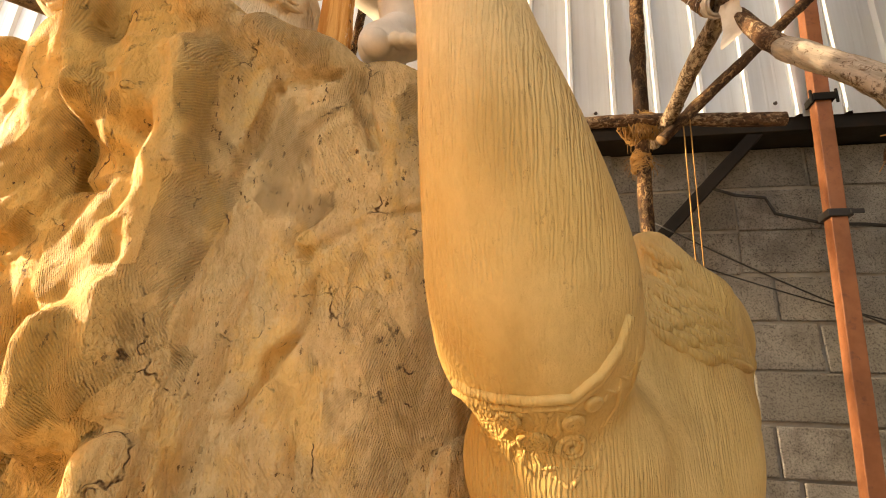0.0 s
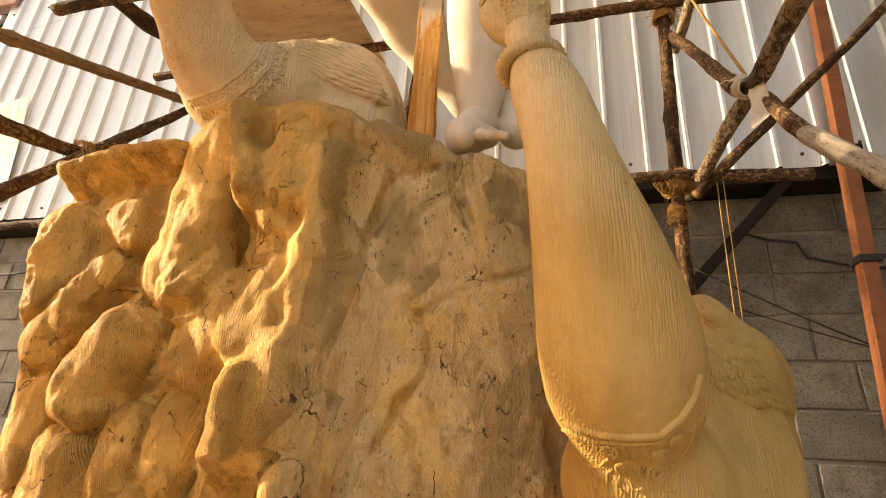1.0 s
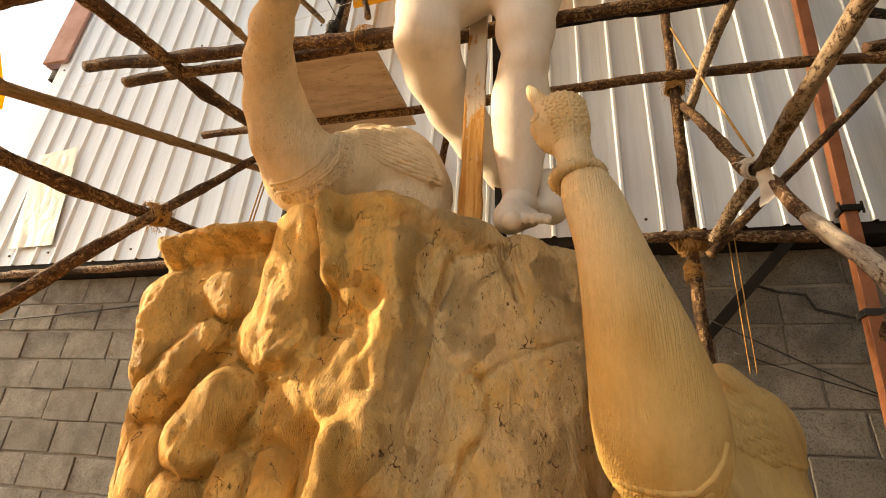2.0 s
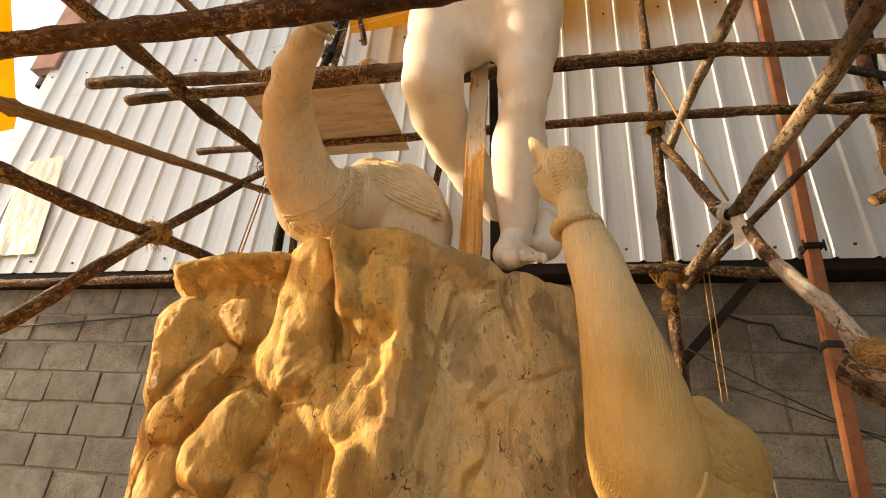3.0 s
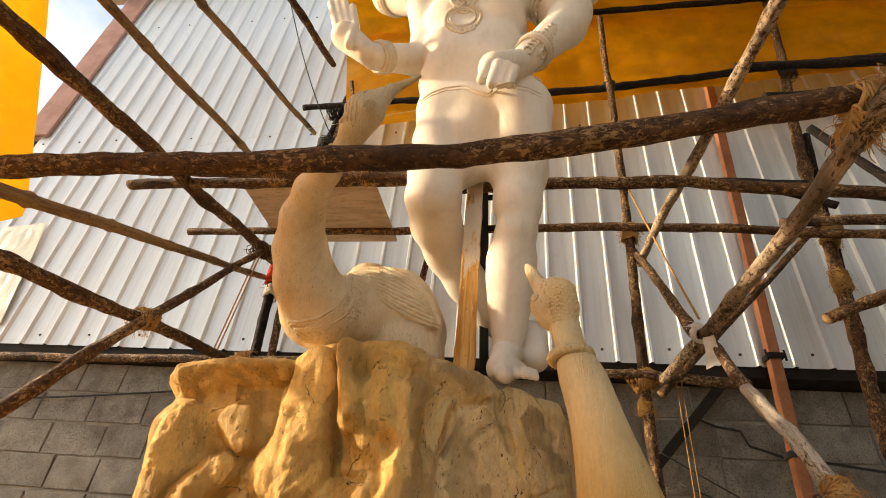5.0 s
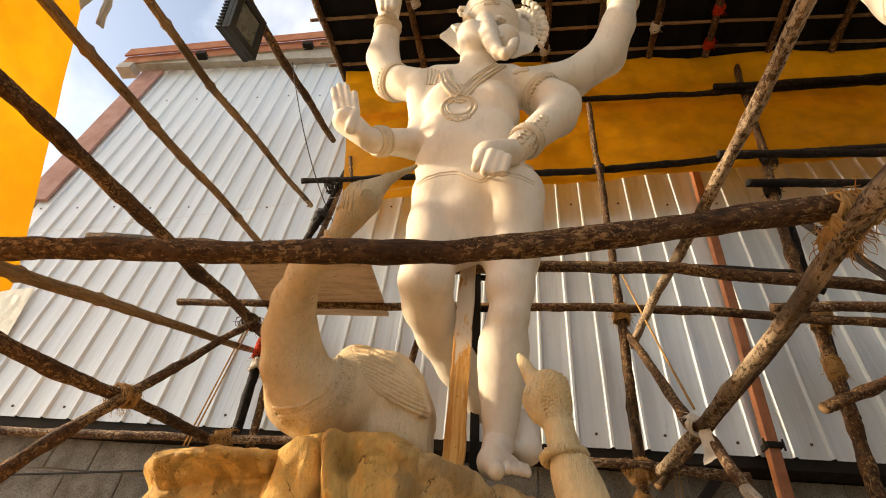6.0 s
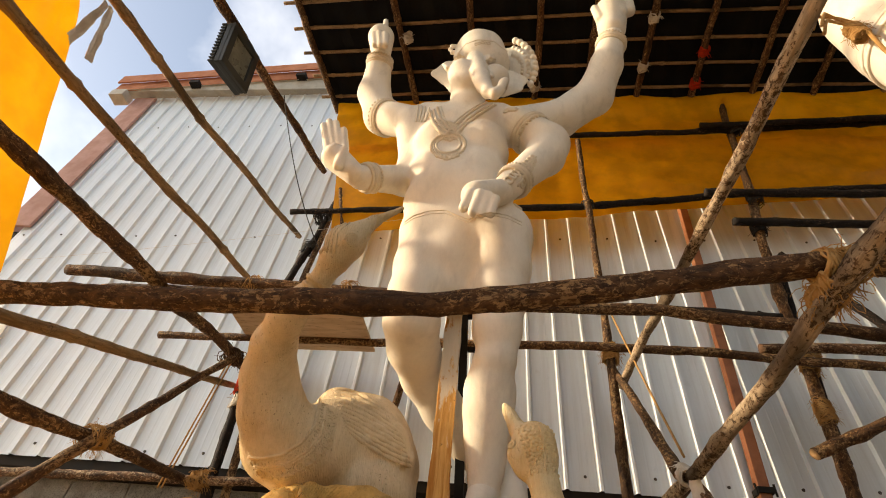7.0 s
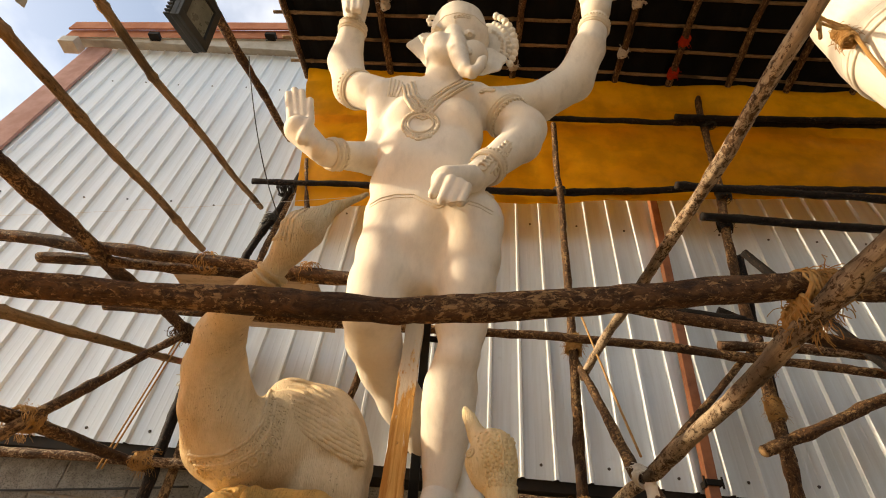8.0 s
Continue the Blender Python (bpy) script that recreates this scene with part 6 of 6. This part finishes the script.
bm = bmesh.new()
beam(bm, POST_FOOT, POST_HEAD, 0.058, 0.058, (0, 1, 0), 0.004)
part("tube", bm, RED_STEEL, post)
bm = bmesh.new()
c = post_at(2.49)
box(bm, (c.x - 0.040, 2.337, 2.475), (c.x + 0.040, 2.349, 2.507), 0.003)
box(bm, (c.x - 0.040, 2.349, 2.475), (c.x - 0.031, 2.42, 2.507), 0.003)
box(bm, (c.x + 0.031, 2.349, 2.475), (c.x + 0.040, 2.42, 2.507), 0.003)
for x in (c.x - 0.047, c.x + 0.047):
    tube(bm, [(x, 2.345, 2.462), (x, 2.345, 2.522)], [0.006, 0.006], 8)
part("clamp", bm, BLACK_STEEL, post, "black bolted clamp")
bm = bmesh.new()
c = post_at(1.98)
box(bm, (c.x - 0.042, 2.338, 1.964), (c.x + 0.042, 2.422, 1.994), 0.003)
box(bm, (c.x + 0.03, 2.330, 1.970), (c.x + 0.075, 2.336, 1.988), 0.002)
part("tape", bm, CABLE, post, "black tape")

# the plywood platform on the back ledgers
bm = bmesh.new()
flat_sheet(bm, [(-0.791, 1.31, 2.884), (-0.107, 1.31, 2.884), (-0.190, 2.17, 3.128), (-0.990, 2.17, 3.128)], 0.016)
tagged(mesh_object("plywood_board", bm, PLY, smooth=False), "worn plywood board lying on two poles", "board")

# the props behind the statue
bm = bmesh.new()
beam(bm, (0.414, 1.08, 1.66), (0.416, 1.08, 2.72), 0.064, 0.026, (0, 1, 0), 0.004)
bmesh.ops.subdivide_edges(bm, edges=[e for e in bm.edges if e.calc_length() > 0.5], cuts=24)
for v in bm.verts:
    v.co += Vector((noise.noise(v.co * 14), 0.4 * noise.noise(v.co * 18 + Vector((5, 0, 0))), 0)) * 0.006
tagged(mesh_object("timber_prop", bm, TIMBER_SMEARED, smooth=False), "orange sawn timber prop streaked with plaster", "prop")
steel = tagged(new("steel_prop"), "black steel prop behind the statue", "prop")
bm = bmesh.new()
beam(bm, (0.468, 1.38, 1.66), (0.416, 1.38, 3.15), 0.034, 0.034, (0, 1, 0), 0.002)
part("bar", bm, BLACK_STEEL, steel)
for z in (2.62, 2.80, 2.15):
    bm = bmesh.new()
    x = 0.468 - 0.035 * (z - 1.66)
    box(bm, (x + 0.017, 1.37, z), (x + 0.075, 1.39, z + 0.020), 0.002)
    part("tab", bm, BLACK_STEEL, steel)


# ---------------------------------------------------------------- tarpaulins, roof
def cloth(name, corner, material, nu, nv, ripple, seed, label, category, edge=0.0):
    """A hanging sheet over four corners with folds; corner(u, v) gives the plain surface."""
    bm = bmesh.new()
    grid = []
    for i in range(nu + 1):
        row = []
        for k in range(nv + 1):
            u, v = i / nu, k / nv
            p = corner(u, v)
            fold = noise.noise(Vector((u * 7 + seed, v * 2.5, seed))) + 0.5 * noise.noise(Vector((u * 19, v * 6 + seed, seed * 2))) + 0.25 * noise.noise(Vector((u * 40, v * 22 + seed, seed * 2)))
            row.append(bm.verts.new(Vector(p[0]) + Vector(p[1]) * fold * ripple))
        grid.append(row)
    for i in range(nu):
        for k in range(nv):
            bm.faces.new((grid[i][k], grid[i + 1][k], grid[i + 1][k + 1], grid[i][k + 1]))
    return tagged(mesh_object(name, bm, material), label, category)


def quad(a, b, c, d, normal, sag=0.0):
    a, b, c, d, nrm = (Vector(p) for p in (a, b, c, d, normal))
    def at(u, v):
        p = a.lerp(b, u).lerp(d.lerp(c, u), v)
        return p - Vector((0, 0, sag * 4 * u * (1 - u) * (1 - v))), nrm
    return at


cloth("tarpaulin", quad((-0.72, 2.11, 4.16), (4.4, 2.11, 4.74), (4.4, 2.11, 5.45), (-0.95, 2.11, 5.38), (0, 1, 0)), TARP, 90, 24, 0.035, 3.0, "yellow plastic tarpaulin hung under the roof", "tarpaulin")
cloth("tarpaulin", quad((-0.97, 2.155, 5.28), (4.4, 2.155, 5.36), (4.4, 2.05, 6.10), (-1.12, 2.05, 6.12), (0, 1, 0)), TARP, 90, 16, 0.05, 8.0, "yellow plastic tarpaulin hung under the roof", "tarpaulin")
def side_sheet(u, v):
    """A sheet along the scaffold side, its free edge pulled forward where it is tied."""
    z = 0.45 + 4.55 * v
    # below the tied corner the sheet is extended, unseen, to shade the low bird's neck
    edge = float(np.interp(z, (0.45, 1.3, 1.9, 2.15, 2.285, 3.44, 5.0), (0.42, 0.55, 0.66, 0.72, 0.83, 0.19, -1.15)))
    return (-1.21, -1.2 + (edge + 1.2) * u, z), (1, 0, 0)


cloth("tarpaulin", side_sheet, TARP_SIDE, 50, 80, 0.035, 5.0, "yellow tarpaulin tied along the scaffold side", "tarpaulin")

ROOF_Z = 6.16
bm = bmesh.new()
pitch_n = 60
rows = []
for i in range(pitch_n + 1):
    x = -1.16 + i * 6.2 / pitch_n
    rows.append([bm.verts.new((x - 0.16 * (2.15 - y) / 1.0 * (1 - i / pitch_n), y, ROOF_Z + 0.02 * (i % 2))) for y in (-1.6, 0.6, 2.2)])
for a, b in zip(rows, rows[1:]):
    for k in range(2):
        bm.faces.new((a[k], a[k + 1], b[k + 1], b[k]))
tagged(mesh_object("ceiling_sheet", bm, ROOF, smooth=False), "black ribbed roof sheet over a pole lattice", "roof", kind="structure")
for i, (xb, xf) in enumerate(((-1.14, -1.60), (-0.28, -0.66), (0.32, 0.20), (0.905, 0.95), (1.40, 1.42), (1.89, 1.92), (2.40, 2.38), (2.95, 2.9), (3.5, 3.4), (4.1, 4.0))):
    pole([(xb, 2.16, ROOF_Z - 0.06), (xf, -1.5, ROOF_Z - 0.06)], 0.030, 0.034, BARK, "dark roof pole under black sheeting", seed=40 + i)
for i in range(10):
    y = 2.0 - i * 0.235
    pole([(-1.50 + 0.14 * (y - 0.5), y, ROOF_Z - 0.025), (1.6, y - 0.03, ROOF_Z - 0.02), (4.9, y, ROOF_Z - 0.025)], 0.016, 0.014, BAMBOO, "thin bamboo roof lath", 0.4, 0.05, 60 + i)
for i, (x, y) in enumerate(((0.90, 1.93), (1.89, 1.75), (2.40, 1.62), (2.40, 1.93), (-0.30, 1.4), (1.90, 1.3))):
    binding((x, y, ROOF_Z - 0.06), (0, 1, 0.2), 0.042, 5, RED_RAG if i in (2, 3) else RAG, "red rag on a roof pole" if i in (2, 3) else "pale rag on a roof pole", 4, 0.008, 0.06, 70 + i)

# ---------------------------------------------------------------- smaller things
lamp = tagged(new("floodlight"), "black finned floodlight hung on a scaffold pole", "floodlight")
ahead = Vector((0.993, -0.089, -0.075)).normalized()
across = Vector((0.109, 0.941, 0.322))
across = (across - ahead * across.dot(ahead)).normalized()
lamp_pose = Matrix.Translation((-0.975, 0.733, 4.202)) @ Matrix((-across, ahead.cross(across), -ahead)).transposed().to_4x4()


def lamp_part(name, blocks, material, label=""):
    b = bmesh.new()
    for lo, hi, r in blocks:
        box(b, lo, hi, r)
    bmesh.ops.transform(b, matrix=lamp_pose, verts=b.verts)
    part(name, b, material, lamp, label)


lamp_part("housing", [((-0.133, -0.152, 0.008), (0.133, 0.152, 0.045), 0.008)], LAMP_BODY)
lamp_part("rim", [((-0.133, -0.152, -0.012), (0.133, -0.104, 0.008), 0.003), ((-0.133, 0.104, -0.012), (0.133, 0.152, 0.008), 0.003),
                  ((-0.133, -0.104, -0.012), (-0.088, 0.104, 0.008), 0.003), ((0.088, -0.104, -0.012), (0.133, 0.104, 0.008), 0.003)], LAMP_BODY)
for i in range(13):
    y = -0.145 + i * 0.024
    lamp_part("fin", [((-0.140, y - 0.004, 0.045), (0.140, y + 0.004, 0.078), 0.0)], LAMP_BODY)
lamp_part("reflector", [((-0.088, -0.104, 0.004), (0.088, 0.104, 0.007), 0.0)], LAMP_FACE, "grey-green reflector behind dusty glass")
lamp_part("bracket", [((-0.04, 0.10, 0.045), (0.04, 0.125, 0.12), 0.002)], LAMP_BODY)

cloth("rag_strip", quad((-1.03, 0.13, 3.42), (-1.03, 0.16, 3.42), (-1.03, 0.20, 3.12), (-1.03, 0.16, 3.14), (0.6, 0.4, 0)), RAG, 8, 14, 0.015, 2.0, "dirty white rag hanging from a bamboo pole", "rag")
cloth("rag_strip", quad((-1.02, 0.15, 3.42), (-1.02, 0.18, 3.42), (-1.02, 0.285, 3.16), (-1.02, 0.25, 3.14), (0.6, 0.4, 0)), RAG, 8, 14, 0.012, 4.0, "dirty white rag hanging from a bamboo pole", "rag")
cloth("rag_strip", quad((1.23, 1.32, 2.12), (1.25, 1.28, 2.12), (1.26, 1.27, 1.99), (1.22, 1.31, 1.97), (0.5, -0.5, 0)), RAG, 6, 10, 0.02, 6.0, "white rag end hanging from the pole crossing", "rag")
cloth("rag_strip", quad((LX + 0.06, 0.84, 1.50), (LX + 0.06, 0.90, 1.52), (LX + 0.06, 0.89, 1.38), (LX + 0.06, 0.86, 1.37), (0.6, 0.4, 0)), RAG, 6, 10, 0.01, 7.0, "white rag end hanging from a pole", "rag")
cloth("plastic_sheet", quad((-3.03, 2.411, 2.60), (-3.45, 2.411, 2.59), (-3.57, 2.411, 3.45), (-3.18, 2.411, 3.495), (0, 1, 0)), FOIL, 14, 24, 0.005, 1.0, "creased cream plastic sheet hung on the wall", "plastic sheet")


# the limb of a second statue, which stands beside the scaffold
def limb_forms():
    s = Sculpt((1.60, -0.15, -0.02), (2.55, 0.75, 3.80), 0.016)
    s.cone((2.18, 0.30, 0.05), 0.22, (2.15, 0.30, 1.8), 0.19, 0.03)
    s.cone((2.15, 0.30, 1.8), 0.19, (2.07, 0.30, 2.60), 0.15, 0.03)
    s.cone((2.07, 0.30, 2.60), 0.15, (2.03, 0.30, 3.30), 0.20, 0.03)
    s.cone((2.03, 0.30, 3.30), 0.20, (2.03, 0.30, 3.55), 0.20, 0.03)
    return s.skin()


def limb_trim(bm, tree):
    for dz in (-0.03, 0.0, 0.03):
        ring(bm, (2.035 - dz * 0.1, 0.30, 3.22 + dz), (0.05, 0.0, 0.99), 0.199, 0.007, steps=60, twist=40 if dz == 0 else 0)


verts, faces = limb_forms()
tagged(from_skin("statue_limb", verts, faces, PLASTER, limb_trim), "cream plaster limb of another statue beside the scaffold", "statue")

# ---------------------------------------------------------------- concrete blocks
def block_mesh(w, seed):
    bm = bmesh.new()
    box(bm, (0.006, -0.006, 0.006), (w - 0.006, 0.008, 0.194), 0.006)
    for v in bm.verts:
        v.co += Vector((noise.noise(v.co * 30 + Vector((seed, 0, 0))), noise.noise(v.co * 30 + Vector((0, seed, 0))) * 0.5, noise.noise(v.co * 30 + Vector((0, 0, seed))))) * 0.005
    me = bpy.data.meshes.new("block")
    bmesh.ops.recalc_face_normals(bm, faces=bm.faces)
    bm.to_mesh(me)
    bm.free()
    me.materials.append(BLOCK)
    return me


sizes = (0.39, 0.39, 0.37, 0.41, 0.31, 0.39)
blocks = [block_mesh(w, i) for i, w in enumerate(sizes)]
rng = random.Random(5)
for course in range(12):
    z = course * 0.2
    x = -3.74 + (0.195 if course % 2 else 0.0)
    while x < 4.2:
        k = rng.randrange(6)
        ob = new("block", blocks[k])
        ob.parent = wall
        ob.location = (x, WALL_Y + rng.uniform(-0.004, 0.003), z + rng.uniform(-0.004, 0.004))
        ob.rotation_euler = (0, rng.uniform(-0.010, 0.010), 0)
        x += sizes[k]
